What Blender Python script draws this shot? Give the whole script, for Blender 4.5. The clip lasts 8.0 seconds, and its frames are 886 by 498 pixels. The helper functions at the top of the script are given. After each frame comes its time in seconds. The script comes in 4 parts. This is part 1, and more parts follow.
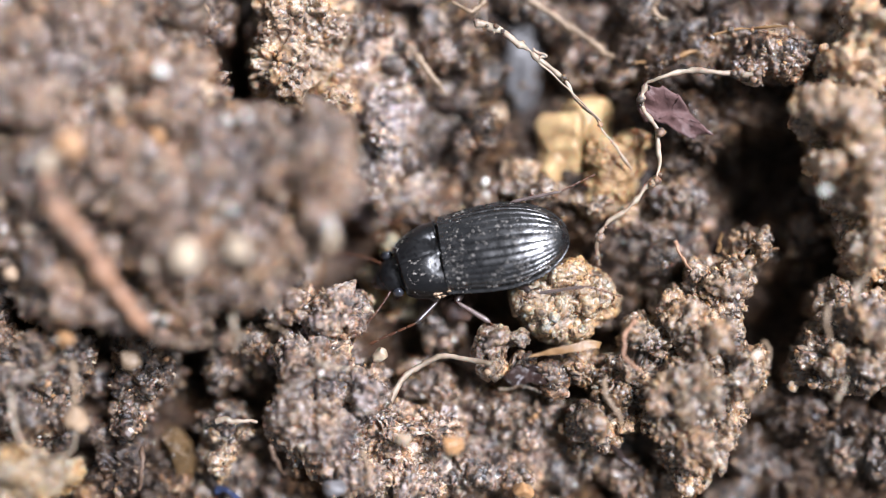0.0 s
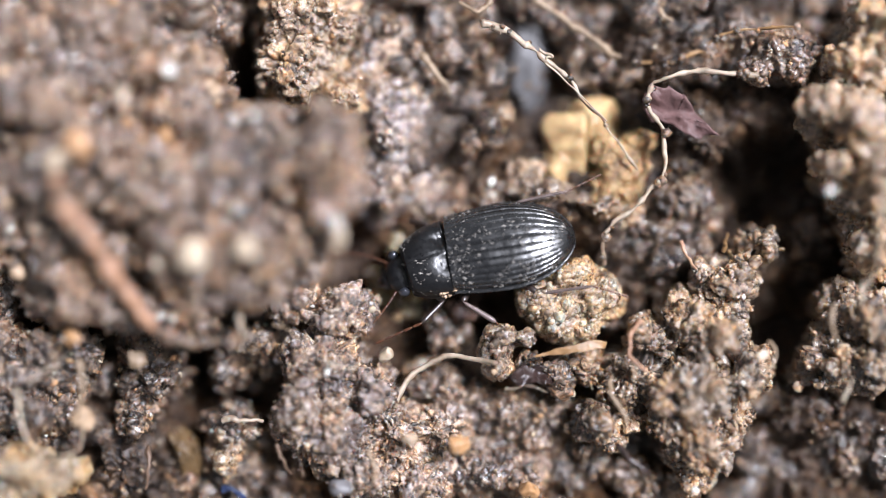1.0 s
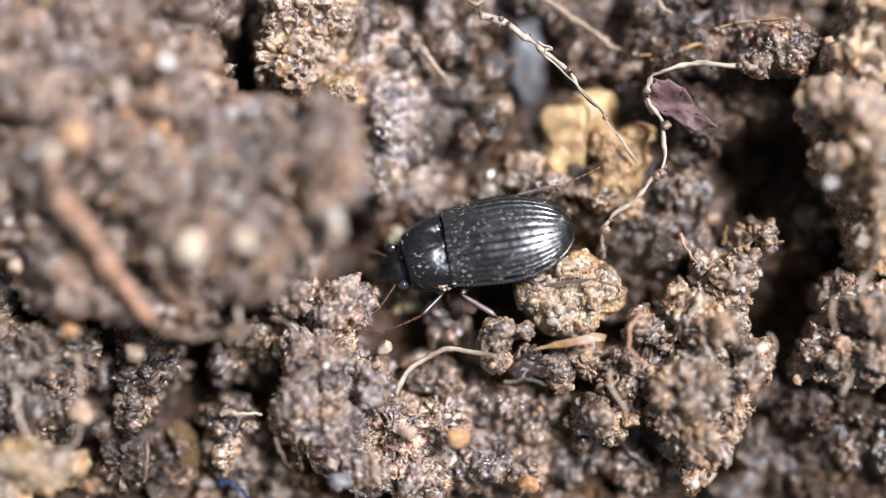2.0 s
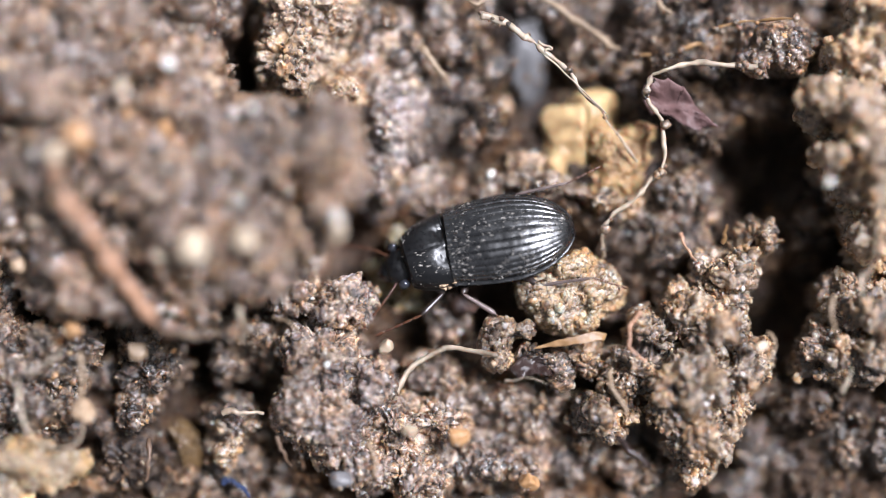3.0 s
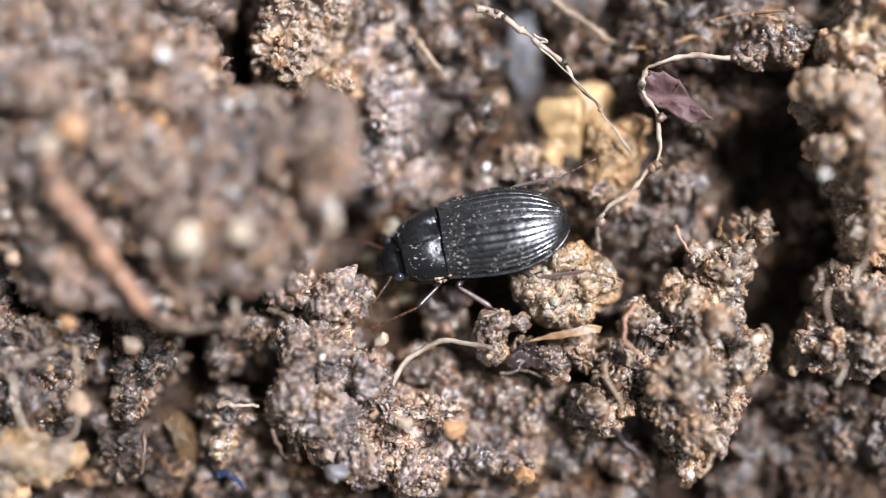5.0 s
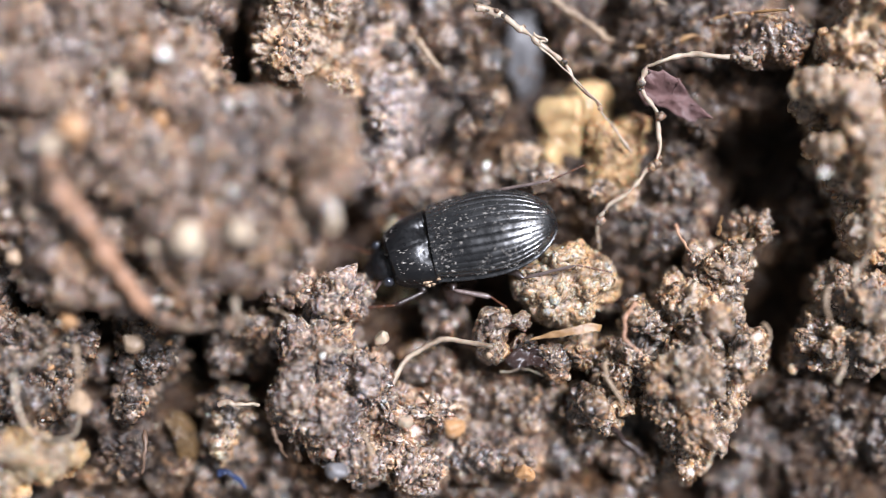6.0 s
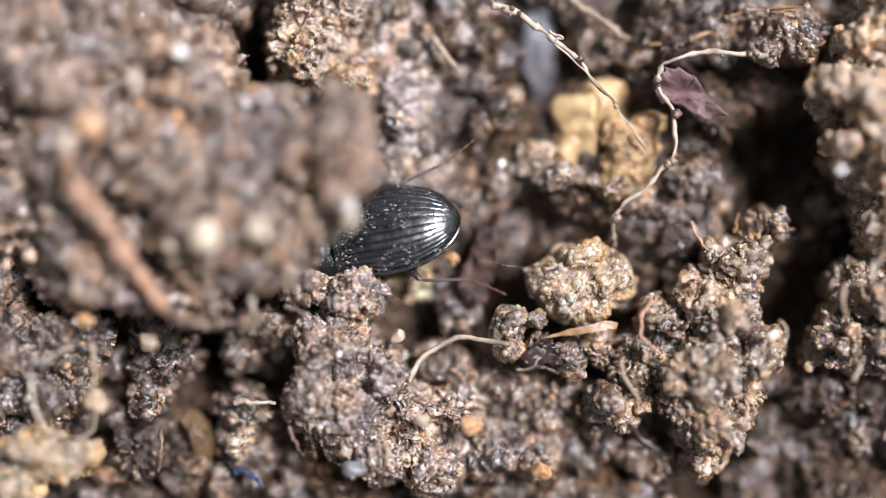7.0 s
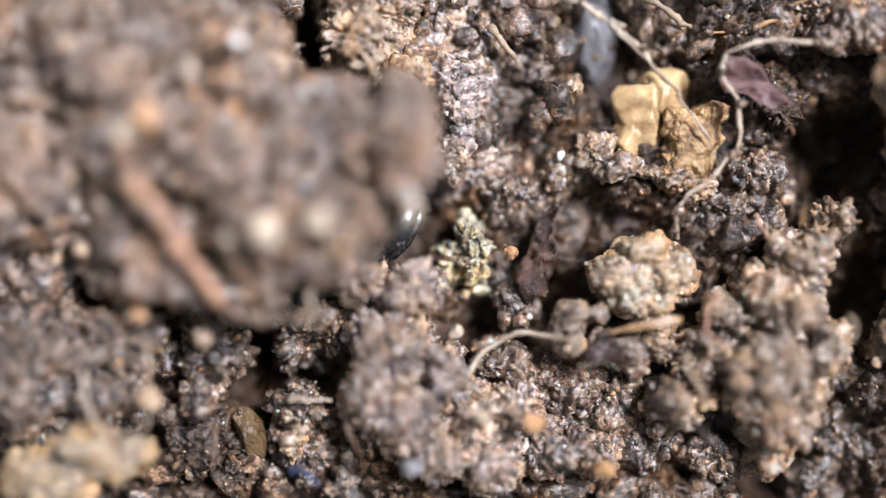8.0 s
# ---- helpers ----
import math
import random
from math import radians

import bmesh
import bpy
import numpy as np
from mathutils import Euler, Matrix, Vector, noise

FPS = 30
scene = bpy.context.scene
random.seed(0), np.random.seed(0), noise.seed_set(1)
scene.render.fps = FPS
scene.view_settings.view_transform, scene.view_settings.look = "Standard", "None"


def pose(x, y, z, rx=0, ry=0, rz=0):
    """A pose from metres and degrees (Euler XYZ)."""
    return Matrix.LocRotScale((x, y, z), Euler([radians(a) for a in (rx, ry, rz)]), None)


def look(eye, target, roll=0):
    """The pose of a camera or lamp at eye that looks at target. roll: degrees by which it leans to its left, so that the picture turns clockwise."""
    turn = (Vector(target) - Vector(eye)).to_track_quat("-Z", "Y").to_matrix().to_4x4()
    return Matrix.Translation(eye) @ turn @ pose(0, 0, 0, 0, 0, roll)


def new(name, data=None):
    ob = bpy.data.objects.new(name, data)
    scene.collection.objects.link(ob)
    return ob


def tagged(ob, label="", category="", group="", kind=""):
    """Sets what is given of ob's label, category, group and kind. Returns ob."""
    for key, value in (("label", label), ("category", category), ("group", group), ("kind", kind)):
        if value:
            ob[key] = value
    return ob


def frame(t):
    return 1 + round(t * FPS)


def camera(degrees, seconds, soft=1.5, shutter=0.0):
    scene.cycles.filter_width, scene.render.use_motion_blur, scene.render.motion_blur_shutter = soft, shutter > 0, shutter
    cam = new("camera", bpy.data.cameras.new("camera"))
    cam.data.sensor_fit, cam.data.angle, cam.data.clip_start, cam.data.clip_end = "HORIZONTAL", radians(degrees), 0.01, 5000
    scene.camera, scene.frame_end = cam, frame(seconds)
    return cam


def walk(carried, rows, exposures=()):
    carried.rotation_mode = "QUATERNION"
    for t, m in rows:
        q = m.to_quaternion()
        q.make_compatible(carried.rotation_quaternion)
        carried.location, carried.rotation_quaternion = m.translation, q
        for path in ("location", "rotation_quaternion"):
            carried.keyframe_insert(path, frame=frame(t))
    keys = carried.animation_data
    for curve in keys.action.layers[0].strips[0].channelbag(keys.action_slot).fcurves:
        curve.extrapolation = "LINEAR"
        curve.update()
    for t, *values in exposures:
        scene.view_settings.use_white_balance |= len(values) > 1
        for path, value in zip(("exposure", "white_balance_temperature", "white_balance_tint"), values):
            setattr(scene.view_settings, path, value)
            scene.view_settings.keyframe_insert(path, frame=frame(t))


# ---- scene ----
MM = 0.001
cam = camera(30.0, 8.0, soft=0.9, shutter=0.3)
# eye in millimetres and lean in degrees; the camera looks straight down at the soil
PATH = [
    (0.0, 0.000, 0.000, 65.311, 0.000),
    (0.5, -0.212, 0.103, 65.528, 0.061),
    (1.0, -0.247, -0.009, 65.413, 0.089),
    (1.5, -0.192, -0.220, 65.229, 0.079),
    (3.0, -0.235, -0.326, 65.492, -0.023),
    (3.5, -0.046, -0.318, 65.616, 0.023),
    (4.0, -0.131, -0.439, 65.591, -0.027),
    (4.5, -0.040, -0.551, 65.475, -0.035),
    (6.0, -0.048, -0.662, 65.581, -0.090),
    (6.5, -0.356, -0.656, 65.673, -0.170),
    (7.0, -0.694, -0.746, 65.529, -0.171),
    (7.5, -1.543, -0.949, 64.986, -0.301),
    (8.0, -3.044, -0.997, 63.995, -0.276),
]
walk(cam, [(t, pose(x * MM, y * MM, z * MM, 0, 0, lean)) for t, x, y, z, lean in PATH])
cam.data.dof.use_dof = True
cam.data.dof.focus_distance = 66.6 * MM
cam.data.dof.aperture_fstop = 7.2

# ---- light: open sky and a high, slightly veiled sun ----
SUN_AZ, SUN_EL = 36.0, 58.0
world = bpy.data.worlds.new("sky")
scene.world = world
world.use_nodes = True
wn, wl = world.node_tree.nodes, world.node_tree.links
sky = wn.new("ShaderNodeTexSky")
sky.sky_type, sky.sun_disc = "NISHITA", False
sky.air_density, sky.dust_density, sky.ozone_density = 1.0, 2.0, 1.0
sky.sun_elevation, sky.sun_rotation = radians(SUN_EL), radians(90 - SUN_AZ)
haze = wn.new("ShaderNodeHueSaturation")
haze.inputs["Saturation"].default_value = 0.3
wl.new(sky.outputs["Color"], haze.inputs["Color"])
wl.new(haze.outputs["Color"], wn["Background"].inputs["Color"])
wn["Background"].inputs["Strength"].default_value = 0.051
sun_data = bpy.data.lights.new("sun", "SUN")
sun_data.energy, sun_data.angle, sun_data.color = 6.2, radians(13), (0.96, 0.985, 1.12)
sun = new("sun", sun_data)
to_sun = Vector((math.cos(radians(SUN_EL)) * math.cos(radians(SUN_AZ)), math.cos(radians(SUN_EL)) * math.sin(radians(SUN_AZ)), math.sin(radians(SUN_EL))))
sun.matrix_world = look(to_sun * 2.0, (0, 0, 0))
scene.view_settings.exposure = 0.68


# ---- materials ----
def material(name):
    m = bpy.data.materials.new(name)
    m.use_nodes = True
    t = m.node_tree
    return m, t.nodes, t.links, t.nodes["Principled BSDF"]


def ramp(nodes, stops):
    r = nodes.new("ShaderNodeValToRGB")
    while len(r.color_ramp.elements) < len(stops):
        r.color_ramp.elements.new(0.5)
    for e, (at, col) in zip(r.color_ramp.elements, stops):
        e.position, e.color = at, (*col, 1)
    return r


def mix(nodes, links, kind, fac, a, b):
    m = nodes.new("ShaderNodeMix")
    m.data_type, m.blend_type = "RGBA", kind
    for sock, v in ((m.inputs[0], fac), (m.inputs[6], a), (m.inputs[7], b)):
        if isinstance(v, bpy.types.NodeSocket):
            links.new(v, sock)
        elif isinstance(v, tuple):
            sock.default_value = (*v, 1)
        else:
            sock.default_value = v
    return m.outputs[2]


def noise_node(nodes, links, scale, detail=4.0, rough=0.6):
    geo = nodes.new("ShaderNodeTexCoord")
    n = nodes.new("ShaderNodeTexNoise")
    n.inputs["Scale"].default_value, n.inputs["Detail"].default_value, n.inputs["Roughness"].default_value = scale, detail, rough
    links.new(geo.outputs["Object"], n.inputs["Vector"])
    return n.outputs["Fac"]


def bump(nodes, links, p, height, strength, distance):
    b = nodes.new("ShaderNodeBump")
    b.inputs["Strength"].default_value, b.inputs["Distance"].default_value = strength, distance
    links.new(height, b.inputs["Height"])
    links.new(b.outputs["Normal"], p.inputs["Normal"])


def pebbled(n, l, scale, warp):
    """Packed round grains: the dome of each grain and a random number for it."""
    co, shift, add, v = n.new("ShaderNodeTexCoord"), n.new("ShaderNodeTexNoise"), n.new("ShaderNodeVectorMath"), n.new("ShaderNodeTexVoronoi")
    shift.inputs["Scale"].default_value, shift.inputs["Detail"].default_value = scale * 0.6, 2.0
    scaled = n.new("ShaderNodeVectorMath")
    scaled.operation, scaled.inputs["Scale"].default_value = "SCALE", warp / scale
    l.new(co.outputs["Object"], shift.inputs["Vector"])
    l.new(shift.outputs["Color"], scaled.inputs[0])
    l.new(co.outputs["Object"], add.inputs[0])
    l.new(scaled.outputs[0], add.inputs[1])
    l.new(add.outputs[0], v.inputs["Vector"])
    v.inputs["Scale"].default_value, v.inputs["Randomness"].default_value = scale, 1.0
    square, dome, split = n.new("ShaderNodeMath"), n.new("ShaderNodeMath"), n.new("ShaderNodeSeparateColor")
    square.operation, dome.operation, dome.inputs[0].default_value = "POWER", "SUBTRACT", 1.0
    square.inputs[1].default_value = 1.7
    l.new(v.outputs["Distance"], square.inputs[0])
    l.new(square.outputs[0], dome.inputs[1])
    l.new(v.outputs["Color"], split.inputs[0])
    return dome.outputs[0], split.outputs[0]


def weighed(n, l, *pairs):
    """A weighted sum of values."""
    total = None
    for value, weight in pairs:
        m = n.new("ShaderNodeMath")
        m.operation = "MULTIPLY_ADD"
        l.new(value, m.inputs[0])
        m.inputs[1].default_value, m.inputs[2].default_value = weight, 0.0
        if total is not None:
            l.new(total, m.inputs[2])
        total = m.outputs[0]
    return total


def soil_material(name, dark, mid, light, odd, wet=0.5, per_island=False):
    """Damp soil of packed grains: dark crumbs, sand and rusty bits under a broken film of water."""
    m, n, l, p = material(name)
    if per_island:
        g = n.new("ShaderNodeNewGeometry").outputs["Random Per Island"]
    else:
        a = n.new("ShaderNodeAttribute")
        a.attribute_name = "grain"
        g = a.outputs["Fac"]
    dome1, tone1 = pebbled(n, l, 2900, 0.7)
    dome2, tone2 = pebbled(n, l, 6200, 0.6)
    spread = n.new("ShaderNodeMapRange")
    spread.inputs["From Min"].default_value, spread.inputs["From Max"].default_value = 0.21, 0.81
    l.new(weighed(n, l, (g, 0.38), (tone1, 0.34), (tone2, 0.28)), spread.inputs["Value"])
    odd2 = tuple(0.55 * a + 0.45 * b for a, b in zip(mid, odd))
    grains = ramp(n, ((0.05, dark), (0.3, mid), (0.45, odd2), (0.58, mid), (0.74, light), (0.84, odd), (0.93, mid), (1.0, light)))
    l.new(spread.outputs[0], grains.inputs[0])
    stain = ramp(n, ((0.3, (0.42, 0.38, 0.36)), (0.52, (1.0, 0.96, 0.92)), (0.72, (1.4, 1.34, 1.28))))
    l.new(noise_node(n, l, 300, 5), stain.inputs[0])
    specks = ramp(n, ((0.3, (0.6, 0.57, 0.55)), (0.5, (0.97, 0.97, 0.97)), (0.68, (1.4, 1.36, 1.32))))
    l.new(noise_node(n, l, 5200, 6, 0.7), specks.inputs[0])
    c = mix(n, l, "MULTIPLY", 1.0, grains.outputs[0], stain.outputs[0])
    c = mix(n, l, "MULTIPLY", 0.85, c, specks.outputs[0])
    hue = ramp(n, ((0.36, (0.97, 0.98, 1.05)), (0.5, (1.04, 1.0, 0.94)), (0.63, (1.2, 0.99, 0.74))))
    l.new(noise_node(n, l, 650, 3), hue.inputs[0])
    c = mix(n, l, "MULTIPLY", 1.0, c, hue.outputs[0])
    c = mix(n, l, "MULTIPLY", 1.0, c, (0.53, 0.555, 0.583))
    l.new(c, p.inputs["Base Color"])
    rough = ramp(n, ((0.4, (0.2, 0.2, 0.2)), (0.6, (0.65, 0.65, 0.65))))
    l.new(noise_node(n, l, 1400, 5), rough.inputs[0])
    l.new(rough.outputs[0], p.inputs["Roughness"])
    p.inputs["Specular IOR Level"].default_value = wet
    p.inputs["Subsurface Weight"].default_value, p.inputs["Subsurface Scale"].default_value = 0.75 * min(1.0, wet * 2), 0.00036
    p.inputs["Subsurface Radius"].default_value = (1.0, 0.55, 0.3)
    film = ramp(n, ((0.36, (0.5, 0.5, 0.5)), (0.52, (1.0, 1.0, 1.0))))
    l.new(noise_node(n, l, 900, 4), film.inputs[0])
    wetness = n.new("ShaderNodeMath")
    wetness.operation, wetness.inputs[1].default_value = "MULTIPLY", min(1.0, wet * 2.0)
    l.new(film.outputs[0], wetness.inputs[0])
    l.new(wetness.outputs[0], p.inputs["Coat Weight"])
    p.inputs["Coat Roughness"].default_value, p.inputs["Coat IOR"].default_value = 0.1, 1.58
    relief = weighed(n, l, (dome1, 0.5), (dome2, 0.2), (noise_node(n, l, 9000, 5, 0.7), 0.3), (noise_node(n, l, 2600, 5, 0.6), 0.6))
    bump(n, l, p, relief, 0.9, 0.00008)
    skin = n.new("ShaderNodeBump")
    skin.inputs["Strength"].default_value, skin.inputs["Distance"].default_value = 1.0, 0.00017
    l.new(weighed(n, l, (dome1, 0.25), (dome2, 0.3), (noise_node(n, l, 6500, 4, 0.65), 0.7)), skin.inputs["Height"])
    l.new(skin.outputs["Normal"], p.inputs["Coat Normal"])
    return m


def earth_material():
    """The ground's soil: near-black for the shade of the hollows near by, with broad damp and dry patches further off.
    """
    m = SOIL_SHADED.copy()
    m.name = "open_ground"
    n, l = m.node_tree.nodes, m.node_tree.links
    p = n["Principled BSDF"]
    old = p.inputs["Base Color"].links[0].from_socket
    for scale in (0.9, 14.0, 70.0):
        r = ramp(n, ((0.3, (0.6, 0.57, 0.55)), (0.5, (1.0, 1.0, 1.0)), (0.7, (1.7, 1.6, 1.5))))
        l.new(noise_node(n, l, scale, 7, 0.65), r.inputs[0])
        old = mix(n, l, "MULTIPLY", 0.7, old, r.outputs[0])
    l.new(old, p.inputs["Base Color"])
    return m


def plain_material(name, col, col2, rough=0.5, scale=800, rel=0.4, dist=0.0001, sss=0.0, spec=0.5, metal=0.0):
    m, n, l, p = material(name)
    f = noise_node(n, l, scale, 6, 0.65)
    r = ramp(n, ((0.32, col), (0.68, col2)))
    l.new(f, r.inputs[0])
    l.new(r.outputs[0], p.inputs["Base Color"])
    rr = ramp(n, ((0.3, (rough * 0.6,) * 3), (0.7, (min(1, rough * 1.3),) * 3)))
    l.new(noise_node(n, l, scale * 2.3, 4), rr.inputs[0])
    l.new(rr.outputs[0], p.inputs["Roughness"])
    p.inputs["Specular IOR Level"].default_value, p.inputs["Metallic"].default_value = spec, metal
    if sss:
        p.inputs["Subsurface Weight"].default_value, p.inputs["Subsurface Scale"].default_value = sss, 0.0004
    bump(n, l, p, noise_node(n, l, scale * 4, 5, 0.65), rel, dist)
    return m


SOILS, WET = {}, {"shaded_hollow_soil": 0.15, "dark_wet_soil": 0.5}
for soil_name, tones in (
        ("damp_brown_soil", ((0.042, 0.025, 0.016), (0.15, 0.102, 0.077), (0.52, 0.42, 0.345), (0.42, 0.25, 0.14))),
        ("greyish_soil", ((0.09, 0.068, 0.06), (0.38, 0.305, 0.285), (0.80, 0.72, 0.69), (0.46, 0.32, 0.22))),
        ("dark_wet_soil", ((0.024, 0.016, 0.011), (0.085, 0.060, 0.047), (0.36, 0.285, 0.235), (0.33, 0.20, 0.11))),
        ("ochre_soil", ((0.06, 0.040, 0.027), (0.21, 0.148, 0.106), (0.60, 0.50, 0.40), (0.50, 0.31, 0.155))),
        ("light_brown_soil", ((0.055, 0.038, 0.029), (0.212, 0.157, 0.134), (0.62, 0.53, 0.475), (0.46, 0.29, 0.175))),
        ("tan_soil", ((0.085, 0.055, 0.037), (0.29, 0.212, 0.158), (0.66, 0.56, 0.455), (0.50, 0.32, 0.18))),
        ("warm_clay", ((0.13, 0.08, 0.05), (0.48, 0.35, 0.25), (0.82, 0.71, 0.57), (0.56, 0.34, 0.165))),
        ("pale_clay", ((0.17, 0.115, 0.065), (0.52, 0.385, 0.24), (0.84, 0.70, 0.50), (0.62, 0.40, 0.19))),
        # near-black tones that put the shade of the hollows into the soil colour
        ("shaded_hollow_soil", ((0.014, 0.009, 0.007), (0.045, 0.031, 0.024), (0.15, 0.115, 0.092), (0.17, 0.10, 0.055))),
        ("sandy_stone", ((0.16, 0.095, 0.052), (0.56, 0.40, 0.26), (0.92, 0.80, 0.63), (0.64, 0.39, 0.17)))):
    SOILS[soil_name] = (soil_material(soil_name, *tones, wet=WET.get(soil_name, 0.5)), soil_material(soil_name + "_crumbs", *tones, per_island=True))
SOIL, SOIL_GREY, SOIL_DARK, SOIL_OCHRE, SOIL_LIGHT, SOIL_TAN, SOIL_WARM, SOIL_PALE, SOIL_SHADED, SANDSTONE = (SOILS[k][0] for k in SOILS)
EARTH = earth_material()
CRUMB = SOILS["ochre_soil"][1]
SAND = soil_material("sand_grains", (0.26, 0.19, 0.14), (0.46, 0.38, 0.30), (0.74, 0.67, 0.58), (0.50, 0.32, 0.17), per_island=True)
ROOT = plain_material("pale_root", (0.12, 0.082, 0.052), (0.42, 0.345, 0.26), 0.5, 700, 0.6, 0.00006, 0.15)
ROOT_TAN = plain_material("tan_root", (0.12, 0.08, 0.048), (0.28, 0.20, 0.13), 0.5, 1500, 0.6, 0.00006)
ROOT_RED = plain_material("reddish_root", (0.17, 0.082, 0.045), (0.39, 0.22, 0.135), 0.45, 900, 0.6, 0.0001)
STRAW = plain_material("orange_straw", (0.12, 0.06, 0.022), (0.31, 0.18, 0.078), 0.4, 1500, 0.5, 0.00005)
BROWN = plain_material("brown_fibre", (0.05, 0.028, 0.017), (0.14, 0.088, 0.058), 0.4, 1500, 0.5, 0.00005)
CREAM = plain_material("cream_grain", (0.24, 0.18, 0.12), (0.46, 0.375, 0.28), 0.4, 1200, 0.4, 0.00006, 0.2)
WHITE = plain_material("white_grain", (0.5, 0.47, 0.43), (0.74, 0.71, 0.66), 0.25, 1500, 0.3, 0.00005, 0.2)
GREY_STONE = plain_material("grey_stone", (0.05, 0.048, 0.05), (0.12, 0.115, 0.116), 0.6, 700, 0.4, 0.0001)
BLUE_GREY = plain_material("blue_grey_stone", (0.075, 0.07, 0.07), (0.18, 0.172, 0.175), 0.5, 700, 0.3, 0.0001)
AMBER = plain_material("amber_stone", (0.08, 0.036, 0.015), (0.54, 0.35, 0.17), 0.34, 1250, 0.7, 0.0002, 0.4)
AMBER_PALE = plain_material("pale_amber_stone", (0.19, 0.105, 0.045), (0.58, 0.41, 0.21), 0.4, 900, 0.4, 0.0001, 0.25)
PURPLE = plain_material("purple_leaf", (0.05, 0.025, 0.023), (0.135, 0.07, 0.065), 0.7, 900, 0.6, 0.0001)
BARK = plain_material("dark_bark", (0.008, 0.005, 0.0045), (0.035, 0.02, 0.017), 0.3, 900, 0.5, 0.0001)
FLAKE = plain_material("brown_flake", (0.013, 0.009, 0.008), (0.11, 0.055, 0.034), 0.26, 900, 0.9, 0.0003)
LICHEN = soil_material("mottled_yellow_stone", (0.05, 0.055, 0.05), (0.50, 0.46, 0.32), (1.0, 0.94, 0.76), (0.75, 0.48, 0.16))
SEED = plain_material("brown_seed", (0.035, 0.02, 0.008), (0.14, 0.085, 0.037), 0.28, 900, 0.6, 0.0003)
BLUE = plain_material("blue_thread", (0.01, 0.015, 0.035), (0.03, 0.045, 0.10), 0.2, 900, 0.2, 0.0001)
SHELL = plain_material("black_shell", (0.003, 0.003, 0.0035), (0.007, 0.007, 0.0075), 0.4, 2500, 0.14, 0.00004, spec=0.45)
ELYTRA = plain_material("black_elytra", (0.003, 0.003, 0.0035), (0.007, 0.007, 0.0075), 0.28, 1300, 0.06, 0.00002, spec=0.85)


def streaked(m):
    """Fine lengthwise wrinkles on the wing cases."""
    n, l = m.node_tree.nodes, m.node_tree.links
    co, mp, tex, b = n.new("ShaderNodeTexCoord"), n.new("ShaderNodeMapping"), n.new("ShaderNodeTexNoise"), n.new("ShaderNodeBump")
    mp.inputs["Scale"].default_value = (500, 5200, 5200)
    tex.inputs["Scale"].default_value, tex.inputs["Detail"].default_value = 1.0, 4.0
    l.new(co.outputs["Object"], mp.inputs["Vector"])
    l.new(mp.outputs["Vector"], tex.inputs["Vector"])
    l.new(tex.outputs["Fac"], b.inputs["Height"])
    b.inputs["Strength"].default_value, b.inputs["Distance"].default_value = 0.45, 0.00004
    l.new(b.outputs["Normal"], n["Principled BSDF"].inputs["Normal"])


streaked(ELYTRA)
ELYTRA.node_tree.nodes["Principled BSDF"].inputs["IOR"].default_value = 1.66
EYE_M = plain_material("beetle_eye", (0.01, 0.011, 0.014), (0.03, 0.03, 0.036), 0.12, 2500, 0.1, 0.00002, spec=0.8)
LEG = plain_material("dark_leg", (0.007, 0.004, 0.0035), (0.03, 0.018, 0.014), 0.4, 1800, 0.3, 0.00004, spec=0.9)
SHIN = plain_material("pale_brown_shin", (0.05, 0.034, 0.03), (0.15, 0.11, 0.10), 0.36, 1800, 0.3, 0.00004, spec=0.9)
LEG_RED = plain_material("red_brown_tarsus", (0.035, 0.013, 0.008), (0.10, 0.038, 0.018), 0.3, 1800, 0.2, 0.00003)
QUARTZ = plain_material("clear_quartz", (0.28, 0.25, 0.22), (0.50, 0.46, 0.42), 0.12, 2200, 0.3, 0.00005, 0.3)
RUST = plain_material("rusty_grain", (0.22, 0.11, 0.045), (0.44, 0.25, 0.12), 0.3, 2200, 0.4, 0.00005)
PALE_GRAIN = plain_material("pale_tan_grain", (0.40, 0.30, 0.20), (0.66, 0.55, 0.42), 0.4, 900, 0.5, 0.0001)
SAND_TAN = plain_material("tan_mineral", (0.24, 0.16, 0.10), (0.46, 0.33, 0.22), 0.25, 2200, 0.5, 0.00006)
DUST = plain_material("dried_mud", (0.07, 0.062, 0.055), (0.27, 0.25, 0.225), 0.6, 3000, 0.4, 0.00003)


# ---- noise on arrays of points ----
def lattice(i, j, k, s):
    h = (i * 374761393 + j * 668265263 + k * 2147483647 + s * 974634533) & 0xFFFFFFFF
    h = ((h ^ (h >> 13)) * 1274126177) & 0xFFFFFFFF
    h = ((h ^ (h >> 16)) * 2246822519) & 0xFFFFFFFF
    return ((h ^ (h >> 15)) & 0xFFFFFF) / float(0xFFFFFF)


def smooth_noise(p, s=0):
    b = np.floor(p).astype(np.int64)
    f = p - b
    f = f * f * (3 - 2 * f)
    out = np.zeros(len(p))
    for dx in (0, 1):
        for dy in (0, 1):
            for dz in (0, 1):
                w = (f[:, 0] if dx else 1 - f[:, 0]) * (f[:, 1] if dy else 1 - f[:, 1]) * (f[:, 2] if dz else 1 - f[:, 2])
                out += w * lattice(b[:, 0] + dx, b[:, 1] + dy, b[:, 2] + dz, s)
    return out * 2 - 1


def cloudy(p, s=0, octaves=3):
    return sum(smooth_noise(p * 2 ** o, s + o) * 0.5 ** o for o in range(octaves))


